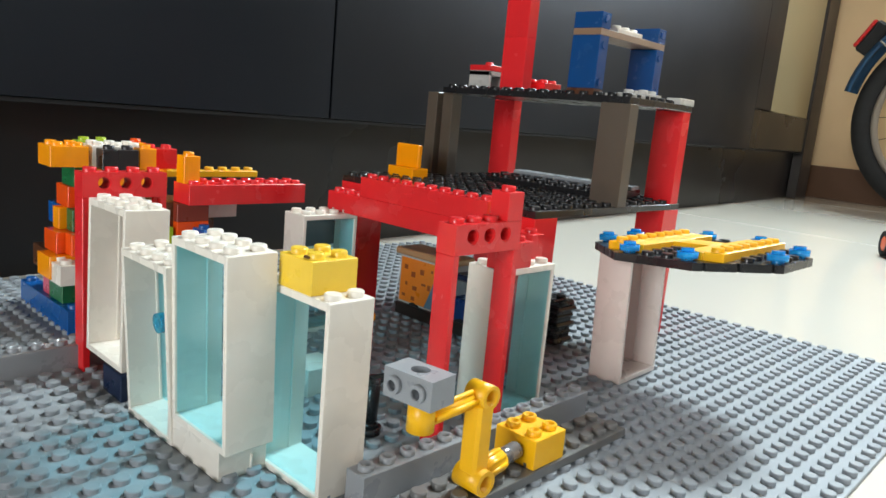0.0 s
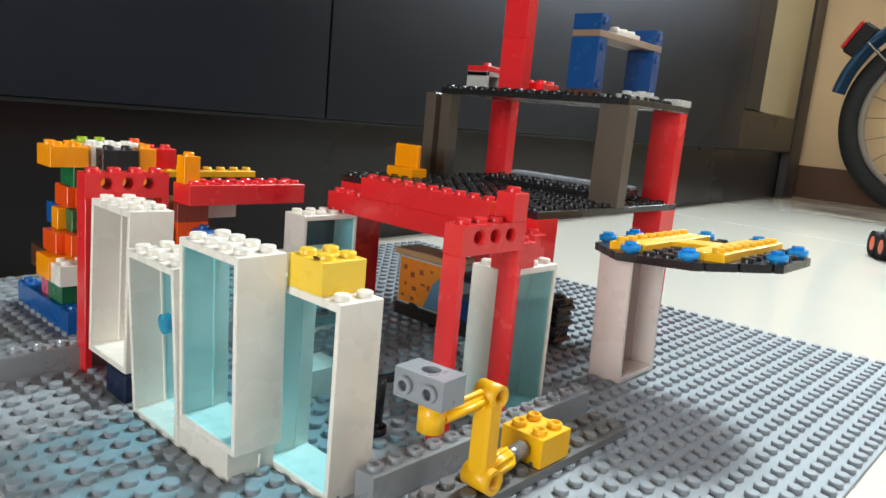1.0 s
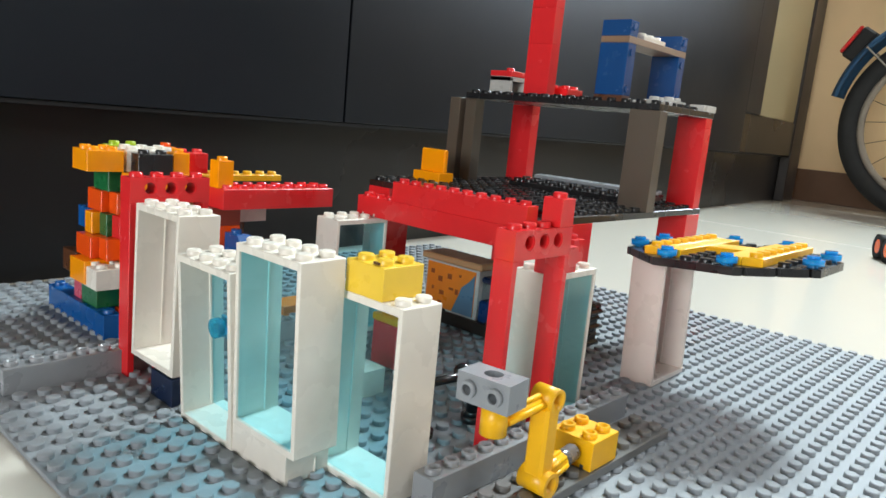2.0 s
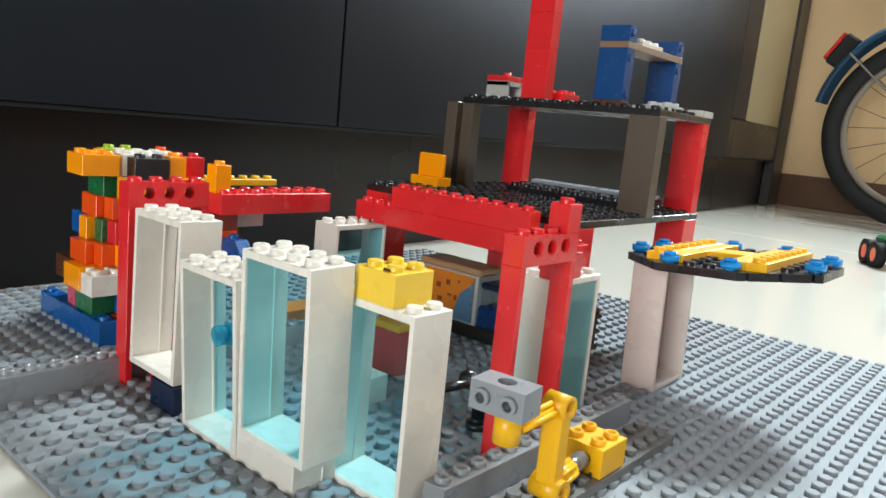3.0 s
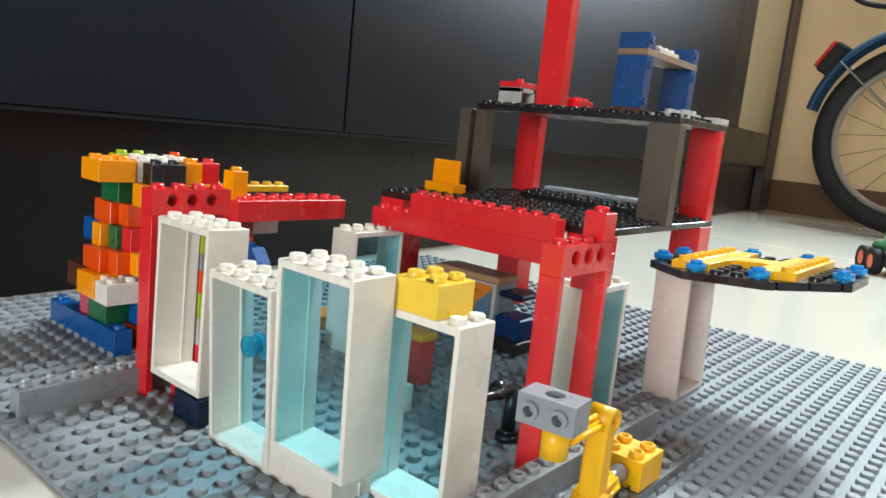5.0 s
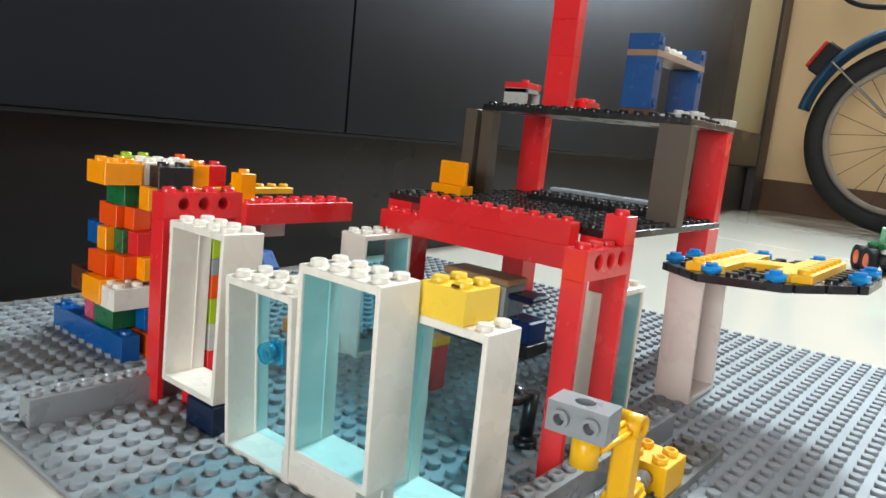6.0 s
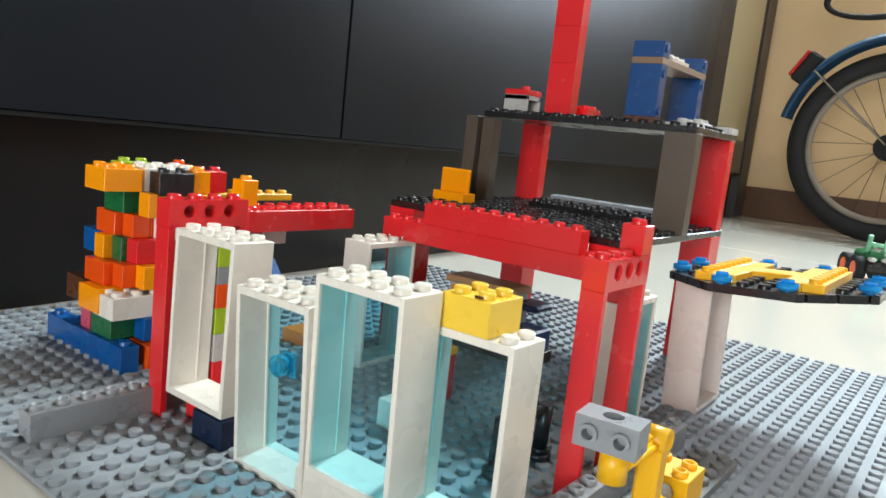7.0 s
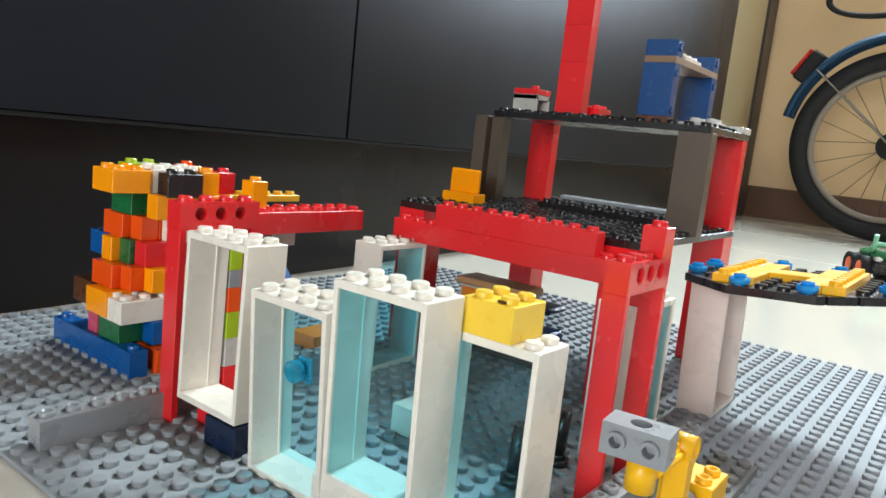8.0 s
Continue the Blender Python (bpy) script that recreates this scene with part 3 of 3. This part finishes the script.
# ---- crane arm ----
def crane():
    t = thing("crane_arm", "yellow jointed toy arm carrying a grey studded block", "toy crane")
    yb = YELLOW
    # block lying on its side, studs to the front, round hole on top
    bm = bmesh.new()
    hole_cell(bm, lambda u, v, d: (u, v, 1.0 - d), 2.0, 1.2, 1.0, 0.62, 0.33, 0.75)
    for k in (0, 1):
        hole_cell(bm, lambda u, v, d, k=k: (u + k, d, v), 1.0, 1.0, 0.5, 0.5, 0.19, 0.28)
    for q in (((2, 0), (2, 1.2)), ((2, 1.2), (0, 1.2)), ((0, 1.2), (0, 0))):
        (ax, ay), (bx, by) = q
        bm.faces.new([bm.verts.new(v) for v in ((ax, ay, 0), (bx, by, 0), (bx, by, 1.0), (ax, ay, 1.0))])
    bm.faces.new([bm.verts.new(v) for v in ((0, 0, 0), (0, 1.2, 0), (2, 1.2, 0), (2, 0, 0))])
    bmesh.ops.remove_doubles(bm, verts=bm.verts, dist=0.002)
    bmesh.ops.recalc_face_normals(bm, faces=bm.faces)
    for x in (0.5, 1.5):
        ring_pipe(bm, (x, 0.001, 0.5), (x, -0.21, 0.5), 0.3, 0.19, 20)
    part("block", bm, GREY, t, "grey brick on its side with a round hole", pose(18.2 * S, 8.4 * S, 4.55 * S, 0, 0, 6))
    bm = bmesh.new()
    ring_pipe(bm, (19.35, 9.1, 3.55), (19.35, 9.1, 4.62), 0.46, 0.3, 24)
    tube(bm, (19.35, 9.1, 3.62), (19.35, 9.1, 4.0), 0.31, 20)
    part("upright_sleeve", bm, yb, t)
    # upper arm: cross-ribbed bar to the elbow
    def bar(a, b, name):
        a, b = Vector(a), Vector(b)
        bm = bmesh.new()
        tube(bm, a, b, 0.22, 16)
        side = (b - a).cross(Vector((0, 0, 1))).normalized()
        if side.length < 0.5:
            side = Vector((1, 0, 0))
        upv = side.cross(b - a).normalized()
        for w in (side, -side, upv, -upv):
            q0, q1 = a + w * 0.26, b + w * 0.26
            tube(bm, q0, q1, 0.1, 8)
        part(name, bm, yb, t)
    bar((19.4, 9.5, 3.95), (19.6, 11.3, 4.2), "upper_bar")
    bm = bmesh.new()
    ring_pipe(bm, (19.2, 11.72, 4.3), (20.12, 11.72, 4.3), 0.43, 0.3, 24)
    tube(bm, (19.25, 11.72, 4.3), (19.6, 11.72, 4.3), 0.31, 20)
    part("elbow_sleeve", bm, yb, t)
    bm = bmesh.new()
    box(bm, 19.25, 20.05, 11.25, 12.05, 1.4, 4.1, 0.12)
    part("fore_bar", bm, yb, t)
    bm = bmesh.new()
    ring_pipe(bm, (19.1, 11.65, 1.2), (20.3, 11.65, 1.2), 0.47, 0.3, 24)
    tube(bm, (19.2, 11.65, 1.2), (19.7, 11.65, 1.2), 0.31, 20)
    part("lower_sleeve", bm, yb, t)
    bm = bmesh.new()
    ring_pipe(bm, (19.6, 12.05, 1.22), (19.46, 13.35, 1.28), 0.43, 0.35, 24)
    for dx, dz in ((0.3, 0.3), (0.42, 0.02), (0.02, 0.42)):
        tube(bm, (19.6 + dx, 12.05, 1.22 + dz), (19.46 + dx, 13.3, 1.28 + dz), 0.09, 8)
    part("lower_bar", bm, yb, t)
    bm = bmesh.new()
    tube(bm, (19.5, 13.0, 1.28), (19.35, 14.48, 1.28), 0.345, 24)
    part("axle", bm, CHROME, t, "silver round axle")


crane()


# ---- van under the tower ----
def van():
    t = thing("toy_van", "toy food van with orange sticker panel and blue cab", "toy van", "", (0.3, 25.6, 0))
    bm = bmesh.new()
    box(bm, 0.0, 6.7, -0.1, 2.4, 0.3, 1.1, 0.05)
    part("chassis", bm, VANBLACK, t, "near-black chassis")
    bm = bmesh.new()
    box(bm, 0.0, 4.6, 0.1, 2.4, 1.1, 4.4, 0.05)
    part("body", bm, LIGHTGREY, t)
    bm = bmesh.new()
    box(bm, 0.18, 4.35, 0.03, 0.12, 1.25, 4.2, 0.02)
    s = part("sticker", bm, STICKER, t, "printed orange sticker panel")
    bm = bmesh.new()
    pts = [(2.6, 1.26), (4.34, 1.26), (4.34, 4.0), (3.9, 3.5), (3.3, 3.0), (3.0, 2.2)]
    vs = [bm.verts.new((x, 0.0, z)) for x, z in pts]
    vb = [bm.verts.new((x, 0.028, z)) for x, z in pts]
    bm.faces.new(vs)
    bm.faces.new(vb[::-1])
    for i in range(len(pts)):
        bm.faces.new((vs[i], vb[i], vb[(i + 1) % len(pts)], vs[(i + 1) % len(pts)]))
    bmesh.ops.recalc_face_normals(bm, faces=bm.faces)
    part("sticker_field", bm, STICKERBLUE, s, "grey-blue corner of the sticker")
    bm = bmesh.new()
    rnd = random.Random(5)
    for x, z in ((0.7, 3.6), (1.4, 3.2), (2.2, 3.5), (0.8, 2.5), (1.6, 2.3), (2.4, 2.7), (0.6, 1.7), (1.5, 1.6), (3.1, 3.7), (2.9, 2.6)):
        w, h = rnd.uniform(0.09, 0.2), rnd.uniform(0.06, 0.18)
        box(bm, x - w, x + w, 0.005, 0.03, z - h, z + h, 0)
    part("sticker_marks", bm, STICKERDARK, s, "small brown printed bars")
    bm = bmesh.new()
    box(bm, -0.15, 5.0, -0.3, 2.0, 4.4, 4.85, 0.1)
    part("roof", bm, TAN, t, "orange-brown roof slab")
    bm = bmesh.new()
    box(bm, 4.7, 6.6, 0.1, 2.2, 1.1, 2.5, 0.12)
    part("cab", bm, CABBLUE, t, "dark blue cab body")
    bm = bmesh.new()
    box(bm, 4.8, 6.5, 0.2, 2.1, 2.5, 3.65, 0.08)
    part("windscreen", bm, CLEAR, t, "clear cab windows")
    bm = bmesh.new()
    box(bm, 4.75, 6.6, 0.05, 2.2, 3.65, 4.05, 0.15)
    part("cab_roof", bm, NAVY, t, "dark navy cab roof")
    for x in (1.6, 5.8):
        for y in (0.0, 2.1):
            bm = bmesh.new()
            tube(bm, (x, y, 0.78), (x, y + 0.5, 0.78), 0.55, 24)
            w = part("wheel", bm, RUBBER, t)
            bm = bmesh.new()
            tube(bm, (x, y - 0.03, 0.78), (x, y + 0.53, 0.78), 0.3, 18)
            part("rim", bm, DARKGREY, w)


van()


def black_bin():
    """A lumpy black block: stacked ribs round a core, with a pipe and studs on top."""
    t = thing("black_bin", "small lumpy black ribbed toy bin behind a door frame", "toy bin", "", (8.8, 29.2, 0.22))
    bm = bmesh.new()
    box(bm, 0.2, 1.85, 0.2, 1.85, 0, 2.55, 0.12)
    part("body", bm, BLACK, t)
    for z, grow in ((0.1, 0.16), (0.62, 0.06), (1.12, 0.2), (1.66, 0.1), (2.1, 0.22)):
        bm = bmesh.new()
        box(bm, 0.2 - grow, 1.85 + grow, 0.2 - grow, 1.85 + grow, z, z + 0.34, 0.13)
        part("rib", bm, BLACK, t)
    bm = bmesh.new()
    box(bm, 0.1, 1.6, 0.1, 1.95, 2.52, 2.86, 0.14)
    part("lid", bm, BLACK, t)
    for x, y in ((0.55, 0.55), (1.15, 1.45)):
        bm = bmesh.new()
        tube(bm, (x, y, 2.84), (x, y, 3.04), 0.3, 16)
        part("lid_stud", bm, BLACK, t)
    bm = bmesh.new()
    tube(bm, (1.72, 0.25, 2.6), (1.72, 1.8, 2.6), 0.24, 16)
    part("side_pipe", bm, BLACK, t)


black_bin()


def black_stand():
    t = thing("black_stand", "small black toy gantry on two round feet", "toy stand", "", (13.25, 12.35, 0.22))
    for x, y in ((0, 0), (0.3, 3.0)):
        bm = bmesh.new()
        tube(bm, (x, y, 0.0), (x, y, 0.3), 0.52, 20)
        tube(bm, (x, y, 0.3), (x, y, 0.55), 0.42, 20, r2=0.25)
        part("foot", bm, BLACK, t)
        bm = bmesh.new()
        tube(bm, (x, y, 0.5), (x + 0.1, y, 2.5), 0.32, 16)
        part("post", bm, BLACK, t)
    bm = bmesh.new()
    tube(bm, (0.1, -0.2, 2.4), (0.4, 3.2, 2.3), 0.2, 14)
    part("cross_bar", bm, BLACK, t)
    bm = bmesh.new()
    bmesh.ops.create_uvsphere(bm, u_segments=18, v_segments=12, radius=0.45, matrix=Matrix.Translation((-0.15, 2.6, 2.25)))
    tube(bm, (-0.15, 2.6, 2.25), (0.35, 2.6, 2.3), 0.16, 12)
    part("ball_joint", bm, BLACK, t, "round black ball joint")


black_stand()
t = thing("white_block", "plain white toy block on the baseplate inside", "toy brick", "", (6.5, 12.6, 0.0))
part("brick", brick_bm(2, 2, 1.35, top=False), WHITE, t)
t = thing("red_box", "dark red toy box with yellow lid", "toy box", "", (4.95, 16.7, 0.0))
bm = bmesh.new()
box(bm, 0.05, 1.95, 0.05, 1.2, 0.2, 2.6, 0.08)
part("body", bm, RED, t)
bm = bmesh.new()
box(bm, 0.0, 2.0, 0.0, 1.25, 2.6, 3.0, 0.06)
part("lid", bm, ORANGE, t, "yellow lid")
t = thing("orange_block", "orange toy brick on the far side of the baseplate", "toy brick", "", (-6.0, 17.4, 0.0))
part("brick", brick_bm(2, 4, 0.9, top=False), TANORANGE, t)


# ---- the colourful stack ----
def stack():
    t = thing("brick_creature", "tall stack of orange, red, green and white toy bricks", "toy bricks")
    rnd = random.Random(11)

    def B(c, x, y, z, nx, ny, h=1.2, top=True):
        brick(t, c, x, y, z, nx, ny, h, top=top, turn=rnd.uniform(-1.2, 1.2))

    def layer(z, h, bricks):
        """Bricks of one layer, pressed flat under the next."""
        for c, x, y, nx, ny in bricks:
            B(c, x, y, z, nx, ny, h, False)

    # foot
    brick(t, BLUE, -13.6, 6.85, 0, 8, 1, 1.38, skip=[(i, 0) for i in range(1, 7)])
    layer(0, 1.3, ((DEEPORANGE, -7.4, 8.2, 2, 3), (BLUE, -12.6, 8.0, 5, 2)))
    # rising rows
    layer(1.39, 1.2, ((GREEN, -9.1, 7.05, 2, 4), (PINK, -10.3, 7.1, 1, 2), (BLUE, -7.05, 8.3, 1, 3)))
    layer(2.7, 1.3, ((ORANGE, -9.6, 6.6, 2, 2), (BROWN, -12.0, 7.1, 2, 2)))
    B(WHITE, -8.3, 6.72, 2.6, 2, 3, 1.15)
    layer(4.02, 1.22, ((DEEPORANGE, -10.15, 7.15, 2, 3), (DEEPORANGE, -8.12, 7.6, 1, 3), (ORANGE, -7.35, 8.35, 1, 3)))
    layer(5.25, 1.25, ((ORANGE, -10.1, 7.6, 1, 2), (GREEN, -9.05, 8.0, 1, 2), (RED, -8.0, 8.25, 1, 3), (BLUE, -12.1, 8.0, 2, 2)))
    layer(6.51, 1.22, ((DEEPORANGE, -10.85, 8.05, 2, 2), (DEEPORANGE, -8.75, 8.4, 1, 1), (DEEPORANGE, -8.75, 9.42, 1, 2), (WHITE, -7.65, 9.5, 1, 2)))
    layer(7.74, 1.24, ((GREEN, -10.4, 8.2, 2, 2), (ORANGE, -7.55, 8.55, 1, 4), (ORANGE, -8.6, 10.25, 1, 3)))
    # head row
    B(ORANGE, -9.4, 6.65, 8.99, 2, 2, 1.15)
    B(LIME, -12.0, 9.33, 9.0, 1, 2)
    B(WHITE, -9.5, 8.85, 9.0, 2, 3)
    B(BLACK, -7.4, 9.0, 8.9, 1, 2)
    B(ORANGE, -8.6, 11.15, 9.0, 2, 1)
    B(DEEPORANGE, -10.6, 11.85, 9.1, 1, 1)
    B(RED, -8.5, 11.8, 8.95, 1, 2)
    layer(5.0, 2.2, ((BROWN, -8.6, 11.3, 3, 4),))
    layer(3.6, 1.38, ((DEEPORANGE, -8.6, 11.3, 1, 4),))
    layer(4.8, 1.3, ((DEEPORANGE, -7.1, 12.7, 2, 2),))
    layer(6.11, 1.08, ((DARKRED, -7.1, 12.7, 2, 2),))
    B(LIME, -6.2, 11.55, 4.6, 1, 1)
    # jaw
    B(RED, -6.2, 12.95, 7.2, 2, 8, 1.2)
    B(ORANGE, -5.7, 12.87, 8.4, 1, 1, 1.6)
    brick(t, YELLOW, -11.55, 10.3, 8.08, 1, 11, 0.42, "plate")
    B(PINKWHITE, -6.6, 14.85, 6.2, 1, 2, 1.0)
    # blue sloped brick sticking out under the jaw
    bm = bmesh.new()
    prof = ((-5.08, 4.6), (-3.05, 4.6), (-3.05, 4.95), (-3.75, 5.78), (-5.08, 5.78))
    near, far = ([bm.verts.new((x, y, z)) for x, z in prof] for y in (13.65, 14.55))
    bm.faces.new(near)
    bm.faces.new(far[::-1])
    for k in range(5):
        bm.faces.new((near[k], far[k], far[(k + 1) % 5], near[(k + 1) % 5]))
    bmesh.ops.recalc_face_normals(bm, faces=bm.faces)
    bmesh.ops.bevel(bm, geom=list(bm.edges), offset=0.03, segments=1, affect="EDGES")
    stud(bm, -4.55, 14.1, 5.78)
    part("sloped_brick", bm, BLUE, t)


stack()

t = thing("brick_column", "thin column of lime, orange and grey toy bricks by the gate", "toy bricks", "", (-0.3, 7.8, 0))
for c, z0, z1 in ((RED, 0, 2.25), (LIGHTGREY, 2.25, 3.55), (LIME, 3.55, 4.75), (DEEPORANGE, 4.75, 5.85), (GREY, 5.85, 6.65), (LIME, 6.65, 7.85)):
    bm = bmesh.new()
    box(bm, 0.0, 0.9, 0.0, 0.66, z0 + 0.004, z1, 0.03)
    part("brick", bm, c, t)
t = thing("white_peg", "tiny white plastic peg stuck on a baseplate stud", "toy peg", "", (13.0, 6.9, 0.22))
bm = bmesh.new()
tube(bm, (0, 0, 0), (0, 0, 0.55), 0.055, 10, r2=0.045)
part("peg", bm, WHITE, t)


# ---- bicycle ----
def bicycle():
    t = thing("bicycle", "small bicycle with blue mudguard leaning by the wall", "bicycle", "", (5.04, 187.5, 22.15), 0)
    R = 22.35

    def torus(bm, r0, r1, seg=72, sub=14, a0=0.0, a1=2 * math.pi, flat=1.0):
        closed = a1 - a0 > 6.28
        n = seg if closed else seg + 1
        rows = []
        for i in range(n):
            a = a0 + (a1 - a0) * i / seg
            rows.append([bm.verts.new(((r0 + r1 * math.cos(2 * math.pi * k / sub)) * math.cos(a), flat * r1 * math.sin(2 * math.pi * k / sub), (r0 + r1 * math.cos(2 * math.pi * k / sub)) * math.sin(a))) for k in range(sub)])
        for i in range(n if closed else n - 1):
            for k in range(sub):
                f = bm.faces.new((rows[i][k], rows[(i + 1) % n][k], rows[(i + 1) % n][(k + 1) % sub], rows[i][(k + 1) % sub]))
                f.smooth = True
        if not closed:
            bm.faces.new(rows[0])
            bm.faces.new(rows[-1][::-1])
        bmesh.ops.recalc_face_normals(bm, faces=bm.faces)

    bm = bmesh.new()
    torus(bm, R - 2.2, 2.2, flat=0.9)
    part("tyre", bm, RUBBER, t)
    bm = bmesh.new()
    torus(bm, R - 4.95, 0.8, flat=1.4)
    part("rim", bm, STEEL, t, "dull steel rim")
    bm = bmesh.new()
    tube(bm, (0, -3, 0), (0, 3, 0), 3.1, 24)
    tube(bm, (0, -4.4, 0), (0, 4.4, 0), 0.6, 12)
    part("hub", bm, RUBBER, t)
    for k in range(20):
        a = 2 * math.pi * k / 20
        o = a + (0.5 if k % 2 else -0.5)
        bm = bmesh.new()
        tube(bm, (1.5 * math.cos(o), 2.0 * (-1) ** (k // 2), 1.5 * math.sin(o)), ((R - 5.6) * math.cos(a), 0, (R - 5.6) * math.sin(a)), 0.09, 6)
        part("spoke", bm, SPOKE, t)
    # mudguard: a curved shell over the wheel's back
    bm = bmesh.new()
    rows, sub = [], 8
    a0, a1, seg = radians(35), radians(167), 48
    for i in range(seg + 1):
        a = a0 + (a1 - a0) * i / seg
        row = []
        for off in (0.0, 0.35):
            for k in range(sub + 1):
                b = radians(-80 + 160 * k / sub)
                r = R + 3.0 - 2.6 * max(0.0, i / seg - 0.4) + off + 2.0 * (math.cos(b) - 0.3)
                row.append(bm.verts.new((r * math.cos(a), (3.4 + off) * math.sin(b), r * math.sin(a))))
        rows.append(row)
    m = sub + 1
    for i in range(seg):
        p, q = rows[i], rows[i + 1]
        for o in (0, m):
            for k in range(sub):
                f = bm.faces.new((p[o + k], p[o + k + 1], q[o + k + 1], q[o + k]))
                f.smooth = True
        for k in (0, sub):
            bm.faces.new((p[k], q[k], q[m + k], p[m + k]))
    for row in (rows[0], rows[-1]):
        for k in range(sub):
            bm.faces.new((row[k], row[k + 1], row[m + k + 1], row[m + k]))
    bmesh.ops.recalc_face_normals(bm, faces=bm.faces)
    part("mudguard", bm, BIKEBLUE, t, "dark blue painted mudguard")
    bm = bmesh.new()
    box(bm, -2.2, 1.4, -2.2, 2.2, -4.0, 4.0, 0.5)
    lamp = part("rear_lamp", bm, RUBBER, t, "black and red rear reflector lamp", pose(-20.9 * S, 0, 18.0 * S, 0, 212, 0))
    bm = bmesh.new()
    box(bm, 1.45, 2.3, -2.0, 2.0, -3.6, 3.6, 0.35)
    part("lens", bm, REFLECT, lamp, "red reflector")
    for y in (-3.9, 3.9):
        bm = bmesh.new()
        tube(bm, (0, y, 0), (-18.4, y, 17.0), 0.22, 8)
        part("stay", bm, STEEL, t, "thin pale metal stay")
        bm = bmesh.new()
        tube(bm, (0, y * 1.1, 0), (26, y * 1.1, 34), 0.7, 10)
        tube(bm, (0, y * 1.1, 0), (45, y * 1.1, 2), 0.8, 10)
        part("frame_stay", bm, RUBBER, t)
    # a loop of black cable hanging over the wheel
    bm = bmesh.new()
    n, sub = 40, 8
    rows = []
    for i in range(n):
        a = 2 * math.pi * i / n
        c = Vector((-4.6 + 13.5 * math.cos(a), -4.6 + 0.8 * math.sin(2 * a), 33.8 + 4.4 * math.sin(a) + 1.2 * math.cos(a)))
        rad = Vector((math.cos(a), 0, math.sin(a)))
        rows.append([bm.verts.new(c + rad * 0.75 * math.cos(2 * math.pi * k / sub) + Vector((0, 0.75 * math.sin(2 * math.pi * k / sub), 0))) for k in range(sub)])
    for i in range(n):
        for k in range(sub):
            f = bm.faces.new((rows[i][k], rows[(i + 1) % n][k], rows[(i + 1) % n][(k + 1) % sub], rows[i][(k + 1) % sub]))
            f.smooth = True
    bmesh.ops.recalc_face_normals(bm, faces=bm.faces)
    part("cable_loop", bm, RUBBER, t, "loop of thick black cable")


bicycle()


def toy_truck():
    t = thing("toy_truck", "small toy truck with black wheels and orange hubs on the floor", "toy truck", "", (10.2, 109.2, FLOOR / S), -61)
    bm = bmesh.new()
    box(bm, 0.6, 7.2, 1.1, 3.9, 1.2, 3.0, 0.25)
    part("chassis", bm, BLACK, t)
    bm = bmesh.new()
    box(bm, 6.9, 7.6, 0.9, 4.1, 1.5, 2.6, 0.2)
    part("bumper", bm, BLACK, t)
    for y in (1.1, 2.9):
        bm = bmesh.new()
        box(bm, 6.2, 7.5, y, y + 1.0, 3.0, 3.6, 0.25)
        part("headlight", bm, LIGHTGREY, t, "silver-grey headlight block")
    bm = bmesh.new()
    box(bm, 1.2, 6.2, 1.2, 3.8, 3.0, 4.3, 0.4)
    part("body", bm, GREEN, t, "dark green body")
    bm = bmesh.new()
    tube(bm, (5.2, 1.5, 4.2), (6.0, 1.3, 6.6), 0.32, 10)
    tube(bm, (5.2, 3.5, 4.2), (5.8, 3.7, 6.0), 0.32, 10)
    tube(bm, (5.6, 1.4, 5.4), (5.5, 3.6, 5.2), 0.3, 10)
    tube(bm, (5.5, 2.5, 5.3), (2.0, 2.5, 4.3), 0.3, 10)
    part("roll_bar", bm, PALEGREEN, t, "pale green roll bar")
    for x in (1.8, 5.4):
        for y in (-0.2, 3.9):
            bm = bmesh.new()
            ring_pipe(bm, (x, y, 1.75), (x, y + 1.3, 1.75), 1.75, 1.15, 28)
            tube(bm, (x, y + 0.35, 1.75), (x, y + 0.95, 1.75), 1.18, 24)
            w = part("wheel", bm, RUBBER, t)
            bm = bmesh.new()
            tube(bm, (x, y + 0.05, 1.75), (x, y + 1.25, 1.75), 1.0, 24)
            part("hub", bm, DEEPORANGE, w, "orange hub")


toy_truck()
